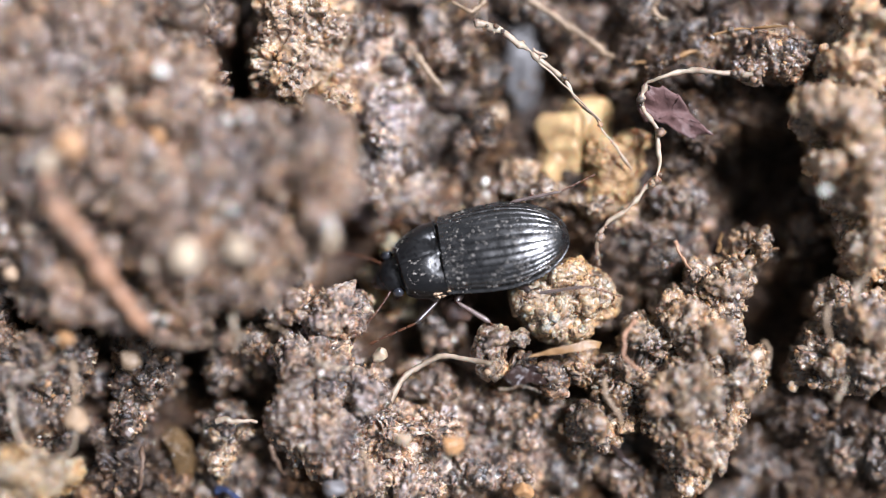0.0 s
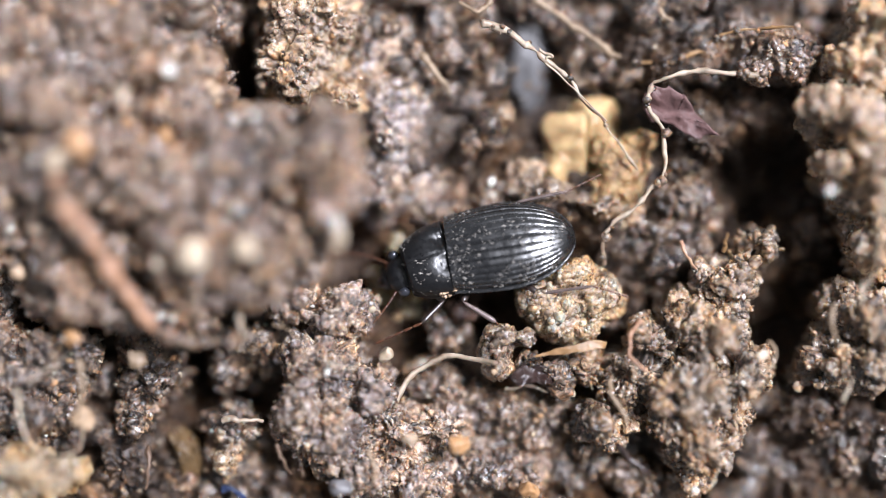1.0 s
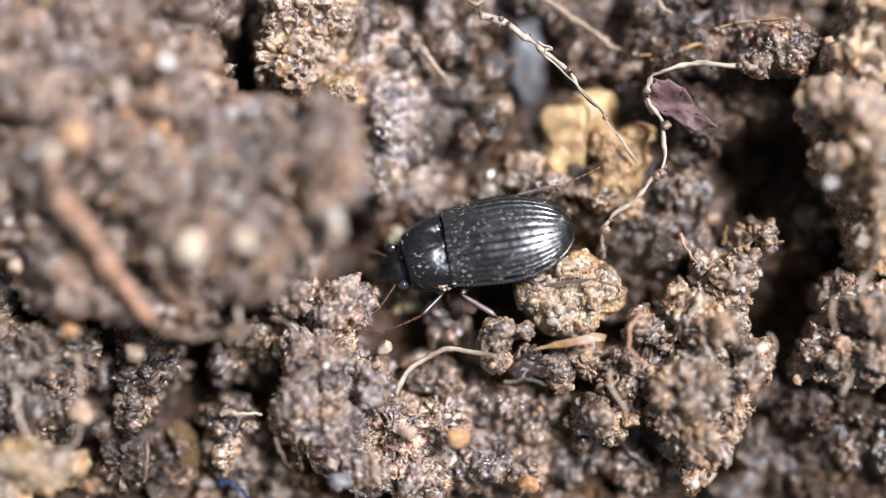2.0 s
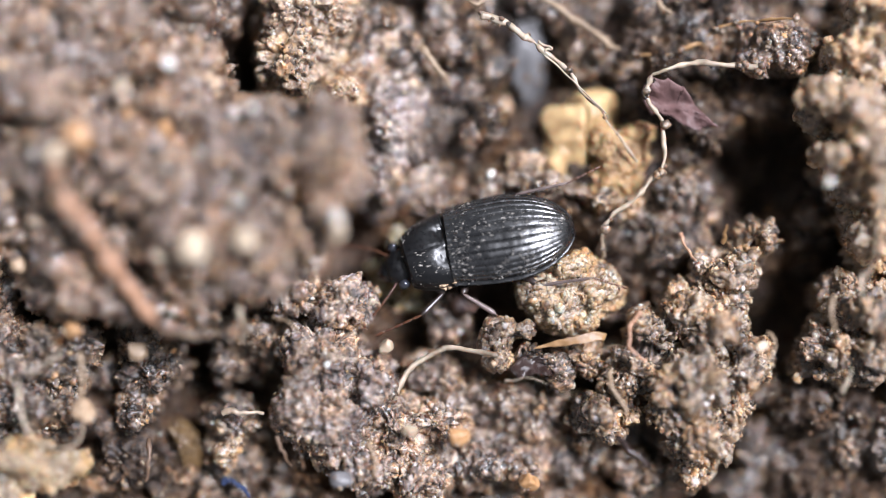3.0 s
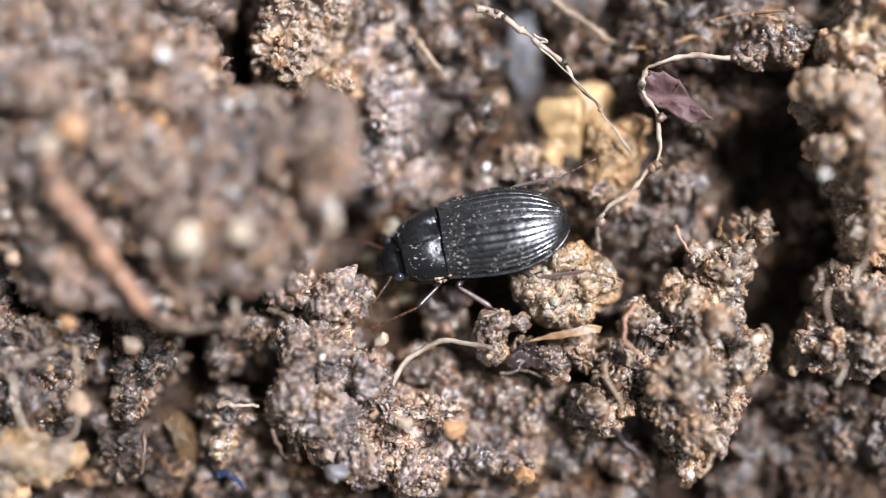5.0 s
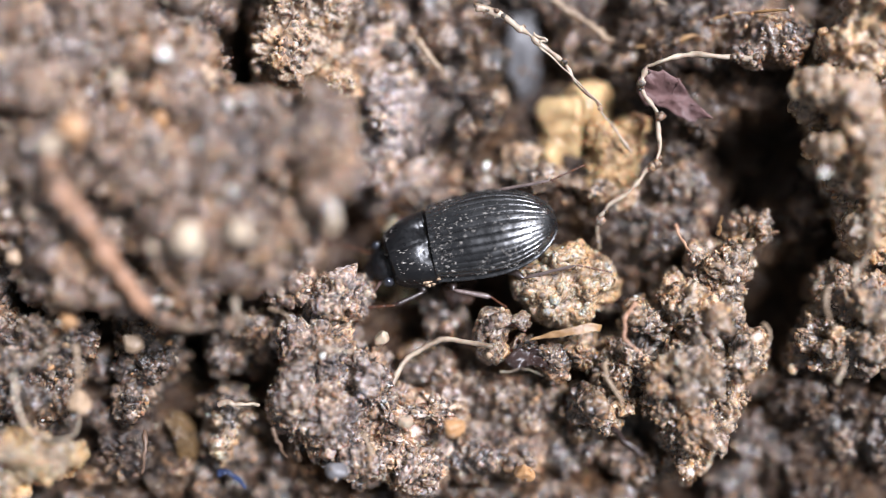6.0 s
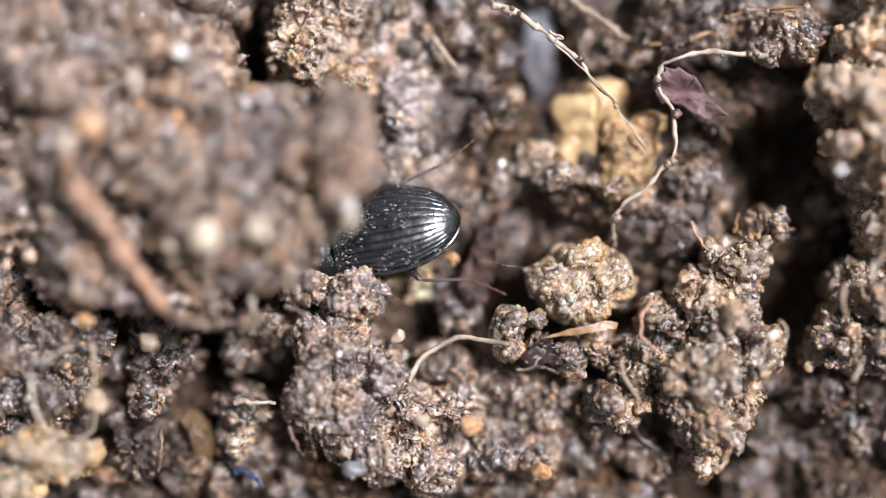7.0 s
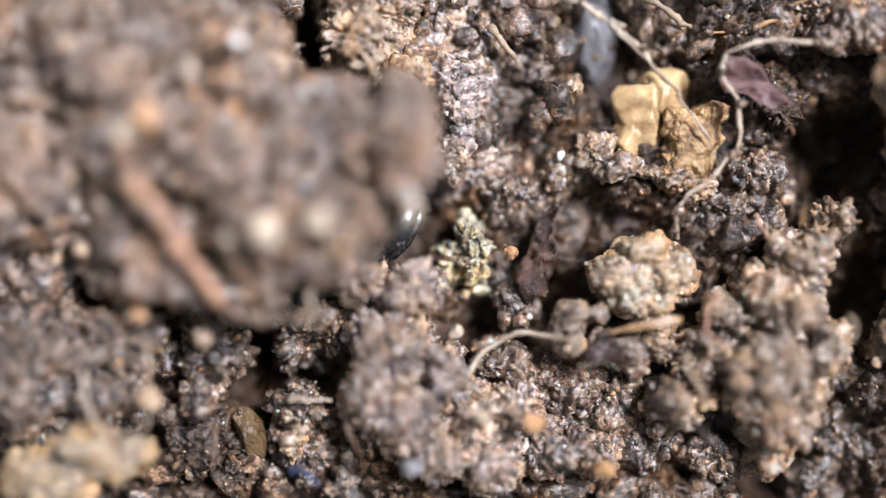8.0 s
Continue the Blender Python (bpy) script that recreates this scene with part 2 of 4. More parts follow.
def granules(p, s=0):
    """Height of a heap of round grains one unit apart (0 to about 1), and a random number for each grain."""
    b = np.floor(p - 0.5).astype(np.int64)
    best, tone = np.zeros(len(p)), np.zeros(len(p))
    for dx in (0, 1):
        for dy in (0, 1):
            for dz in (0, 1):
                i, j, k = b[:, 0] + dx, b[:, 1] + dy, b[:, 2] + dz
                d2 = sum((q + 0.5 + 0.8 * (lattice(i, j, k, s + e) - 0.5) - p[:, e]) ** 2 for e, q in enumerate((i, j, k)))
                r = lattice(i, j, k, s + 7)
                h = (0.55 + 0.4 * r) ** 2 - d2
                win = h > best
                best[win] = h[win]
                tone[win] = lattice(i, j, k, s + 9)[win]
    return np.sqrt(best), tone


# ---- height map of the built soil, for laying small things on it ----
HX, HY, HS = 24.0, 15.0, 0.12
HEIGHTS = np.full((int(2 * HX / HS), int(2 * HY / HS)), -9.0)


def remember(p):
    i, j = ((p[:, 0] + HX) / HS).astype(int), ((p[:, 1] + HY) / HS).astype(int)
    ok = (i >= 0) & (j >= 0) & (i < HEIGHTS.shape[0]) & (j < HEIGHTS.shape[1])
    np.maximum.at(HEIGHTS, (i[ok], j[ok]), p[ok, 2])


def top_at(x, y):
    i, j = int((x + HX) / HS), int((y + HY) / HS)
    if 0 <= i < HEIGHTS.shape[0] and 0 <= j < HEIGHTS.shape[1]:
        return float(HEIGHTS[i, j])
    return -6.0


# ---- mesh helpers (builders work in millimetres) ----
BALLS = {}


def ball(level):
    if level not in BALLS:
        bm = bmesh.new()
        bmesh.ops.create_icosphere(bm, subdivisions=level, radius=1.0)
        v = np.array([w.co[:] for w in bm.verts])
        f = np.array([[w.index for w in q.verts] for q in bm.faces])
        bm.free()
        BALLS[level] = (v, f)
    return BALLS[level]


def mesh_from(name, verts, faces, mat, grain=None, smooth=True):
    me = bpy.data.meshes.new(name)
    verts, faces = np.asarray(verts, dtype=np.float32) * MM, np.asarray(faces, dtype=np.int32)
    k = faces.shape[1]
    me.vertices.add(len(verts))
    me.vertices.foreach_set("co", verts.ravel())
    me.loops.add(faces.size)
    me.loops.foreach_set("vertex_index", faces.ravel())
    me.polygons.add(len(faces))
    me.polygons.foreach_set("loop_start", np.arange(0, faces.size, k, dtype=np.int32))
    me.polygons.foreach_set("use_smooth", np.full(len(faces), smooth))
    me.update(calc_edges=True)
    me.validate()
    if grain is not None:
        a = me.attributes.new("grain", "FLOAT", "POINT")
        a.data.foreach_set("value", np.asarray(grain, dtype=np.float32))
    me.materials.append(mat)
    return me


def part(name, me, parent, label=""):
    ob = new(name, me)
    ob.parent = parent
    return tagged(ob, label)


def crumbly(p, seed, rough=1.0, coarse=1.0):
    """Outward swelling of a soil surface at points p (mm), with the tone of the grain that shows there."""
    p = p / coarse
    q = p + 0.45 * np.stack([smooth_noise(p * 0.9, seed + 31), smooth_noise(p * 0.9, seed + 32), smooth_noise(p * 0.9, seed + 33)], 1)
    q = q + 0.19 * np.stack([smooth_noise(p * 3.3, seed + 34), smooth_noise(p * 3.3, seed + 35), smooth_noise(p * 3.3, seed + 36)], 1)
    q = q + 0.07 * np.stack([smooth_noise(p * 7.7, seed + 37), smooth_noise(p * 7.7, seed + 38), smooth_noise(p * 7.7, seed + 39)], 1)
    big, t1 = granules(q / 1.35, seed)
    mid, t2 = granules(q / 0.58, seed + 11)
    small, t3 = granules(q / 0.30, seed + 23)
    tiny, t4 = granules(q / 0.17, seed + 29)
    rugged = cloudy(p / 0.85, seed + 5, 3)
    h = 0.28 * (big - 0.5) + 0.10 * (t1 - 0.5) + 0.24 * (mid - 0.5) + 0.14 * (t2 - 0.5) + 0.22 * (small - 0.5) + 0.14 * (t3 - 0.5) + 0.09 * (tiny - 0.4) + 0.44 * rugged
    split = np.exp(-(cloudy(p / 2.3, seed + 61, 3) / 0.08) ** 2)
    h = h - 0.34 * split + 0.06 * cloudy(p / 0.16, seed + 67, 2)
    tone = 0.06 * t1 + 0.26 * t2 + 0.52 * t3 + 0.16 * t4
    return h * rough * coarse, np.clip((tone - 0.5) * 1.7 + 0.5, 0, 1)


def grown_together(pieces, voxel):
    """One closed skin round overlapping lumps: vertices, faces and outward normals, in millimetres."""
    v, f = joined(pieces)
    me = bpy.data.meshes.new("lumps")
    me.from_pydata([tuple(w) for w in v], [], [tuple(int(i) for i in w) for w in f])
    ob = new("lumps", me)
    skin = ob.modifiers.new("skin", "REMESH")
    skin.mode, skin.voxel_size = "VOXEL", voxel
    soft = ob.modifiers.new("soft", "SMOOTH")
    soft.factor, soft.iterations = 0.5, 4
    got = bpy.data.meshes.new_from_object(ob.evaluated_get(bpy.context.evaluated_depsgraph_get()))
    n, k = len(got.vertices), len(got.polygons)
    co, no, fa = np.empty(n * 3), np.empty(n * 3), np.empty(k * 4, dtype=np.int32)
    got.vertices.foreach_get("co", co)
    got.vertex_normals.foreach_get("vector", no)
    got.polygons.foreach_get("vertices", fa)
    bpy.data.objects.remove(ob)
    bpy.data.meshes.remove(me)
    bpy.data.meshes.remove(got)
    return co.reshape(-1, 3), fa.reshape(-1, 4), no.reshape(-1, 3)


def joined(pieces):
    vs, fs, n = [], [], 0
    for v, f in pieces:
        vs.append(v), fs.append(np.asarray(f) + n)
        n += len(v)
    return np.concatenate(vs), np.concatenate(fs)


def clod(label, mat, seed, lobes, rough=1.0, name="soil_clod", warp=0.22, category="soil clod", group="", voxel=0.075, cuts=0.0, coarse=1.0, grains=1.0, bits=1.0, clinging=1.0):
    """One lump of earth: lobes (x, y, z, and three radii) grown together."""
    pieces = []
    rng = np.random.default_rng(seed)
    for x, y, z, rx, ry, rz in lobes:
        v, f = ball(4)
        r = np.array((rx, ry, rz))
        w = v.copy()
        for _ in range(10 if cuts else 0):
            d = rng.normal(size=3)
            d /= np.linalg.norm(d)
            w -= np.outer(np.maximum(w @ d - (1 - cuts * rng.uniform(0.3, 1)), 0), d)
        p = w * r * 0.93 + (x, y, z)
        low = cloudy(p / (0.9 * min(max(rx, ry), 2.5)) + seed * 3.7, seed, 3)
        pieces.append((p + v * r * (low * warp)[:, None], f))
    p, f, nor = grown_together(pieces, voxel)
    h, g = crumbly(p, seed, rough * min(1.0, 0.3 + 0.45 * min(max(l[3:]) for l in lobes)), coarse)
    p = p + nor * h[:, None]
    remember(p)
    c = np.mean([l[:3] for l in lobes], axis=0)
    ob = new(name, mesh_from(name, p - c, f, mat, g))
    ob.location = Vector(c) * MM
    tagged(ob, label, category, group)
    area = sum(4 * l[3] * l[4] for l in lobes)
    facing = np.flatnonzero((nor[:, 2] > -0.1) & (np.abs(p[:, 0]) < 20) & (np.abs(p[:, 1]) < 12))
    for i in rng.choice(facing, int(min(60, 4 + 1.1 * area) * grains)) if len(facing) else ():
        bit = part("mineral_grain", bit_mesh(rng), ob)
        size = 0.07 * bits * (3.4 ** (rng.random() ** 1.8))
        bit.matrix_basis = Matrix.LocRotScale(Vector(p[i] - c - nor[i] * size * 0.35) * MM, Euler(rng.uniform(0, 6, 3)), (size, size * rng.uniform(0.7, 1), size * rng.uniform(0.6, 1)))
    coat(ob, p - c, nor, facing, mat, area, rng, coarse, 0, clinging)
    return ob


def coat(ob, p, nor, facing, mat, area, rng, coarse, count=0, swell=1.0):
    """Small angular crumbs that cling to a clod, in its own colours."""
    n = count or int(min(2400, 10 * area / coarse ** 2))
    if mat.name not in SOILS or not len(facing):
        return
    v, f = ball(1)
    pick = rng.choice(facing, n)
    w = np.repeat(v[None], n, 0)
    for _ in range(6):
        d = rng.normal(size=(n, 3))
        d /= np.linalg.norm(d, axis=1)[:, None]
        over = np.maximum(np.einsum("nvk,nk->nv", w, d) - rng.uniform(0.6, 0.95, (n, 1)), 0)
        w = w - over[:, :, None] * d[:, None, :]
    size = 0.055 * coarse * swell * 3.8 ** (rng.random(n) ** 1.8)
    w = w * (size[:, None] * rng.uniform(0.7, 1.3, (n, 3)))[:, None, :] + (p[pick] - nor[pick] * size[:, None] * (0.35 if swell == 1 else 0.6))[:, None, :]
    faces = (f[None] + (np.arange(n) * len(v))[:, None, None]).reshape(-1, 3)
    tagged(part("crumb_coating", mesh_from("crumb_coating", w.reshape(-1, 3), faces, SOILS[mat.name][1]), ob), kind="stuff")


BITS = []


def bit_mesh(rng):
    """One of a few angular grains of quartz, cream, rust or grey mineral, one millimetre in radius."""
    if not BITS:
        mats = (QUARTZ, CREAM, RUST, QUARTZ, SAND_TAN, RUST, SAND_TAN, CREAM)
        for k in range(16):
            v, f = ball(2)
            p = v.copy()
            for _ in range(7):
                d = rng.normal(size=3)
                d /= np.linalg.norm(d)
                p -= np.outer(np.maximum(p @ d - rng.uniform(0.45, 0.85), 0), d)
            BITS.append(mesh_from("mineral_grain", p, f, mats[k % 8]))
    return BITS[rng.integers(len(BITS))]


def pebble(name, label, mat, at, radii, seed, turn=0.0, facets=0.25, level=4, group="", category="pebble"):
    v, f = ball(level)
    p = v.copy()
    rng = np.random.default_rng(seed)
    for _ in range(9):
        d = rng.normal(size=3)
        d /= np.linalg.norm(d)
        cut = 1 - facets * rng.uniform(0.4, 1.0)
        over = p @ d - cut
        p -= np.outer(np.maximum(over, 0) * 0.85, d)
    p *= 1 + 0.06 * cloudy(v * 2.2 + seed, seed, 3)[:, None]
    p *= np.array(radii)
    c, s = math.cos(radians(turn)), math.sin(radians(turn))
    p = np.stack([p[:, 0] * c - p[:, 1] * s, p[:, 0] * s + p[:, 1] * c, p[:, 2]], 1)
    remember(p + np.array(at))
    grain = granules(p * 3.0 + 9, seed)[1]
    ob = new(name, mesh_from(name, p, f, mat, grain))
    ob.location = Vector(at) * MM
    return tagged(ob, label, category, group)


def strand(name, label, mat, pts, radius, seed=1, category="root", wobble=0.06, taper=0.5, knots=0.25, parent=None, crumbs=0):
    """A root or fibre: a tube of uneven thickness along a smooth line through pts."""
    pts = [Vector(p) for p in pts]
    line, n = [], 14
    for i in range(len(pts) - 1):
        a, b, c, d = pts[max(i - 1, 0)], pts[i], pts[i + 1], pts[min(i + 2, len(pts) - 1)]
        for k in range(n):
            t = k / n
            line.append(0.5 * (2 * b + (c - a) * t + (2 * a - 5 * b + 4 * c - d) * t * t + (3 * b - a - 3 * c + d) * t ** 3))
    line.append(pts[-1])
    L = np.array([q[:] for q in line])
    s = np.linspace(0, len(pts) * 1.7, len(L))
    for e in range(3):
        L[:, e] += wobble * cloudy(np.stack([s, s * 0 + seed, s * 0 + e * 9.1], 1), seed, 2)
    tan = np.gradient(L, axis=0)
    tan /= np.linalg.norm(tan, axis=1)[:, None] + 1e-9
    side = np.cross(tan, (0.12, 0.21, 0.97))
    side /= np.linalg.norm(side, axis=1)[:, None] + 1e-9
    up = np.cross(side, tan)
    m, verts = 10, []
    u = np.linspace(0, 1, len(L))
    rad = radius * (1 - (1 - taper) * u) * (1 + knots * cloudy(np.stack([s * 2.5, s * 0 + seed, s * 0], 1), seed + 3, 3))
    rad[0] *= 0.5
    rad[-1] *= 0.35
    for k in range(m):
        a = 2 * math.pi * k / m
        w = 1 + 0.15 * smooth_noise(np.stack([s * 5, s * 0 + k, s * 0 + seed], 1), seed)
        verts.append(L + (side * math.cos(a) + up * math.sin(a)) * (rad * w)[:, None])
    V = np.stack(verts, 1).reshape(-1, 3)
    q = len(L)
    F = [(i * m + k, i * m + (k + 1) % m, (i + 1) * m + (k + 1) % m, (i + 1) * m + k) for i in range(q - 1) for k in range(m)]
    base = L[0] if parent is None else np.zeros(3)
    me = mesh_from(name, V - base, F, mat)
    if parent is not None:
        return part(name, me, parent, label)
    ob = new(name, me)
    ob.location = Vector(base) * MM
    if crumbs:
        rng = np.random.default_rng(seed)
        at = np.concatenate([rng.choice(len(V), crumbs), rng.choice(m * 16, crumbs // 2)])
        coat(ob, V - base, V * 0, at, SOIL, 0, rng, 0.9, len(at), 1.5)
    return tagged(ob, label, category)


def scrap(name, label, mat, outline, z, thick, seed, category="leaf scrap", curl=0.3, ragged=0.09):
    """A torn flake with a ragged rim and some thickness."""
    ring = []
    for i in range(len(outline)):
        a, b = Vector(outline[i]), Vector(outline[(i + 1) % len(outline)])
        for k in range(8):
            p = a.lerp(b, k / 8)
            j = cloudy(np.array([[p.x * 3, p.y * 3, seed]]), seed, 3)[0]
            ring.append((p.x + ragged * j, p.y - ragged * j))
    c = np.mean(ring, axis=0)
    R, rings = np.array(ring), 7
    flat = [c + (R - c) * k / rings for k in range(1, rings + 1)]
    xy = np.concatenate([c[None]] + flat)
    q = np.column_stack([xy * 0.9, np.full(len(xy), seed * 1.3)])
    h = curl * cloudy(q, seed, 3)
    m = len(ring)
    top = np.column_stack([xy - c, h + thick / 2])
    low = np.column_stack([xy - c, h - thick / 2])
    f = [(0, 1 + k, 1 + (k + 1) % m) for k in range(m)]
    for r in range(rings - 1):
        for k in range(m):
            a, b = 1 + r * m + k, 1 + r * m + (k + 1) % m
            f += [(a, a + m, b + m), (a, b + m, b)]
    n = len(top)
    f += [(x + n, z2 + n, y + n) for x, y, z2 in list(f)]
    e = 1 + (rings - 1) * m
    for k in range(m):
        a, b = e + k, e + (k + 1) % m
        f += [(a, a + n, b + n), (a, b + n, b)]
    ob = new(name, mesh_from(name, np.concatenate([top, low]), f, mat))
    ob.location = Vector((c[0], c[1], z)) * MM
    return tagged(ob, label, category)


# ---- ground: one sheet of loose earth, deep between the clods ----
def ground():
    def axis(half, step):
        core = np.arange(-half, half + step / 2, step)
        far = half + step * np.cumsum(1.28 ** np.arange(1, 52))
        return np.concatenate([-far[::-1], core, far])
    X, Y = np.meshgrid(axis(20.0, 0.11), axis(12.5, 0.11), indexing="ij")
    x, y = X.ravel(), Y.ravel()
    p = np.column_stack([x, y, np.zeros(len(x))])
    near = np.exp(-(np.maximum(np.hypot(x, y) - 30, 0) / 30) ** 2)
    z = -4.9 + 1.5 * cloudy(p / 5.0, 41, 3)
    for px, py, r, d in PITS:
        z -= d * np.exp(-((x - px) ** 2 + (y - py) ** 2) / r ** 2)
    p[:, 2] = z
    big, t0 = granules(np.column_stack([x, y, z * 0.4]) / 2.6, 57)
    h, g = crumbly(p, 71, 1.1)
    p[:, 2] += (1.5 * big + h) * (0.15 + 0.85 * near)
    g = 0.42 + (g - 0.42) * near
    remember(p)
    nx, ny = X.shape
    i = np.arange(nx * ny).reshape(nx, ny)
    f = np.stack([i[:-1, :-1], i[1:, :-1], i[1:, 1:], i[:-1, 1:]], -1).reshape(-1, 4)
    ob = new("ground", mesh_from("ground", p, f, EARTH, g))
    return tagged(ob, "damp crumbly earth with deep hollows, their shade in its dark colour", "soil", kind="structure")


PITS = [(13.08, 3.15, 2.4, 3.2), (14.2, -2.66, 2.4, 4.0), (-10.36, -5.56, 1.3, 6.0), (-4.11, 0.02, 2.6, 2.5), (1.25, -2.66, 1.6, 2.5),
        (-8.24, 7.39, 1.2, 5.0), (5.04, -9.13, 1.3, 2.5), (10.85, -9.35, 2.0, 5.0), (-1.88, -0.65, 2.0, 1.6), (2.14, 0.47, 2.2, 1.6)]
ground()

# ---- clods ----
clod("large brown crumbly clod overhanging the beetle's burrow", SOIL, 1, [
    (-14.8, 8.34, -2.1, 5.73, 4.25, 5), (-11.12, 6.2, -1, 2.33, 2.76, 4), (-15.34, 2.99, -1.2, 3.59, 3.16, 4.5), (-11.32, 2.56, -0.7, 3.8, 2.95, 4),
    (-7.69, 3.19, 0.9, 3.36, 2.31, 2.6), (-4.39, 2.96, 2.5, 1.15, 2.72, 1.4), (-9.32, 0.02, 1.1, 3.13, 2.09, 2.8), (-6.49, 0.23, 2.1, 1.89, 1.42, 1.6),
    (-14.08, -0.62, -1.2, 4.07, 1.93, 3.5), (-20.99, 4.07, -2.1, 5.52, 6.79, 5), (-15.2, 5.8, -0.9, 4.2, 2.3, 4.2), (-10.9, 4.6, -0.6, 2.6, 1.9, 3.4), (-18.5, 0.8, -1.4, 3.6, 2.6, 3.8), (-8.4, 1.6, 0.6, 2.6, 1.6, 2.8), (-4.65, 1.11, 3, 0.71, 0.83, 1), (-7.53, -1.08, 1.1, 1.69, 1.16, 2), (-12.97, -1.87, 0.7, 2.56, 1.15, 1.8), (-9.72, -1.58, 1, 1.92, 1.15, 1.7), (-11.4, -2.5, 0.5, 1.9, 0.95, 1.6)], rough=1.35, voxel=0.11, coarse=1.15, grains=2.4, bits=2.4)
clod("upright pale brown clod beside a dark hollow", SOIL_WARM, 2, [(-6.22, 7.95, -4, 1.75, 2.15, 3.4), (-6.07, 9.84, -3.9, 1.8, 1.57, 3.2), (-4.38, 5.96, -3, 1, 0.82, 1.5), (-5.11, 9.16, -3.7, 1.27, 1.82, 2.2)])
clod("pale greyish pink lump of clay soil", SOIL_GREY, 3, [(-2.3, 5.37, -5.5, 1.85, 3.01, 2.8), (-2.87, 3.04, -5, 1.62, 1.85, 2.5), (-1.27, 3.07, -5.5, 1.52, 1.63, 2.2), (-2.89, 8.18, -5.5, 1.86, 2.09, 2.6)], rough=0.75)
clod("brown soil column hanging down to a small lump", SOIL_TAN, 4, [(0.61, 8.93, -5.9, 1.52, 2.1, 2.6), (1.31, 6.82, -5.3, 1.05, 1.28, 2), (2.05, 5.42, -3.6, 0.79, 0.6, 0.9)])
clod("brown crumbly soil under thin roots", SOIL, 5, [(6.51, 7.81, -5.7, 2, 1.17, 2), (9.6, 9.25, -6.3, 3.06, 1.65, 2.4), (5.35, 9.72, -6.3, 2.12, 1.41, 2.4), (12.19, 8.6, -4.7, 2.08, 1.27, 2.2)])
clod("crumbly soil carrying a pale root", SOIL, 6, [(13.71, 7.94, -2.3, 1.46, 1.01, 1.4), (12.41, 7.3, -1.8, 0.68, 0.5, 0.6)])
clod("tall ochre brown clod beside a black hollow", SOIL_WARM, 7, [
    (16.56, 7.82, -1.9, 1.29, 1.51, 3), (16.03, 5.17, -1.7, 1.49, 1.58, 3.5), (16.85, 2.79, -1.7, 1.83, 2.12, 3.8), (17.14, 0.35, -2.8, 1.26, 1.52, 3.5), (19.3, 4.11, -3.0, 3, 5.57, 4.5), (16.87, 8.88, -1.7, 1.29, 1.29, 3), (14.65, 5.55, -0.3, 0.82, 0.69, 1.6), (14.95, 3.25, 0.1, 0.81, 0.47, 1.4)], voxel=0.09, coarse=1.15)
clod("ochre brown crumbly soil clod", SOIL_OCHRE, 8, [(16.95, -2.75, -2.2, 1.88, 1.44, 2.6), (15.56, -4.67, -2.5, 1.29, 1.29, 2.4), (16.88, -4.44, -2.6, 1.78, 1.33, 2.6), (19.05, -3.54, -2.8, 1.77, 2.66, 3)])
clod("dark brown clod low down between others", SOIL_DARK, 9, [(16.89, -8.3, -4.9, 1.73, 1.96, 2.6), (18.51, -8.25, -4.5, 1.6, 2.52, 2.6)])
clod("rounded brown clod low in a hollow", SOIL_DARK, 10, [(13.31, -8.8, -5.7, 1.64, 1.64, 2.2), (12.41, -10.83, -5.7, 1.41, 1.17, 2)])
clod("large crumbly clod with fibres and sandy grains", SOIL_OCHRE, 11, [
    (12.6, 0.0, -2.6, 0.85, 1.0, 1.2), (11.9, -0.7, -2.4, 0.95, 0.95, 1.5), (11.1, -1.6, -2.3, 1.25, 1.25, 1.9), (9.6, -2.7, -2.4, 1.35, 1.15, 2.0), (8.3, -3.7, -2.5, 1.15, 1.1, 2.0),
    (10.6, -3.6, -2.3, 1.5, 1.5, 2.3), (11.9, -5.3, -2.3, 1.35, 1.35, 2.4), (9.5, -5.8, -2.3, 2.2, 1.9, 2.8), (7.4, -5.2, -2.6, 1.4, 1.5, 2.1), (5.6, -4.9, -2.6, 0.8, 0.75, 1.3),
    (6.1, -7.2, -2.6, 1.2, 1.25, 2.0), (7.2, -6.6, -2.8, 1.0, 1.0, 1.9), (10.2, -8.0, -2.4, 1.5, 1.3, 2.4), (9.75, -9.3, -2.3, 0.6, 0.75, 1.4), (11.4, -6.7, -2.4, 1.2, 1.1, 2.2)], rough=1.05, voxel=0.05)
clod("small pale brown crumb at a root's end", SOIL_TAN, 12, [(2.16, -3.81, -1.5, 0.76, 0.76, 0.9), (2.96, -3.71, -1.4, 0.49, 0.45, 0.6), (2.17, -4.73, -1.6, 0.59, 0.45, 0.7)], rough=0.9, voxel=0.05)
clod("brown crumbly clod with a round front lump", SOIL_LIGHT, 13, [
    (-6.15, -2.34, -1.6, 0.89, 0.85, 1.2), (-4.24, -2.67, -1.9, 1.47, 1.03, 1.6), (-4.9, -4.67, -2.3, 1.89, 1.74, 2.2), (-5.1, -7.11, -2.3, 2.04, 1.95, 2.4), (-3.23, -5.81, -2.3, 1.07, 1.47, 2),
    (-1.89, -7.85, -2.7, 1.39, 1.7, 2.2), (-0.2, -7.55, -2.6, 1.17, 1.12, 1.8), (-3.24, -9.2, -2.5, 1.7, 1.07, 2), (-1, -9.48, -2.7, 1.58, 1.13, 1.8)], voxel=0.05)
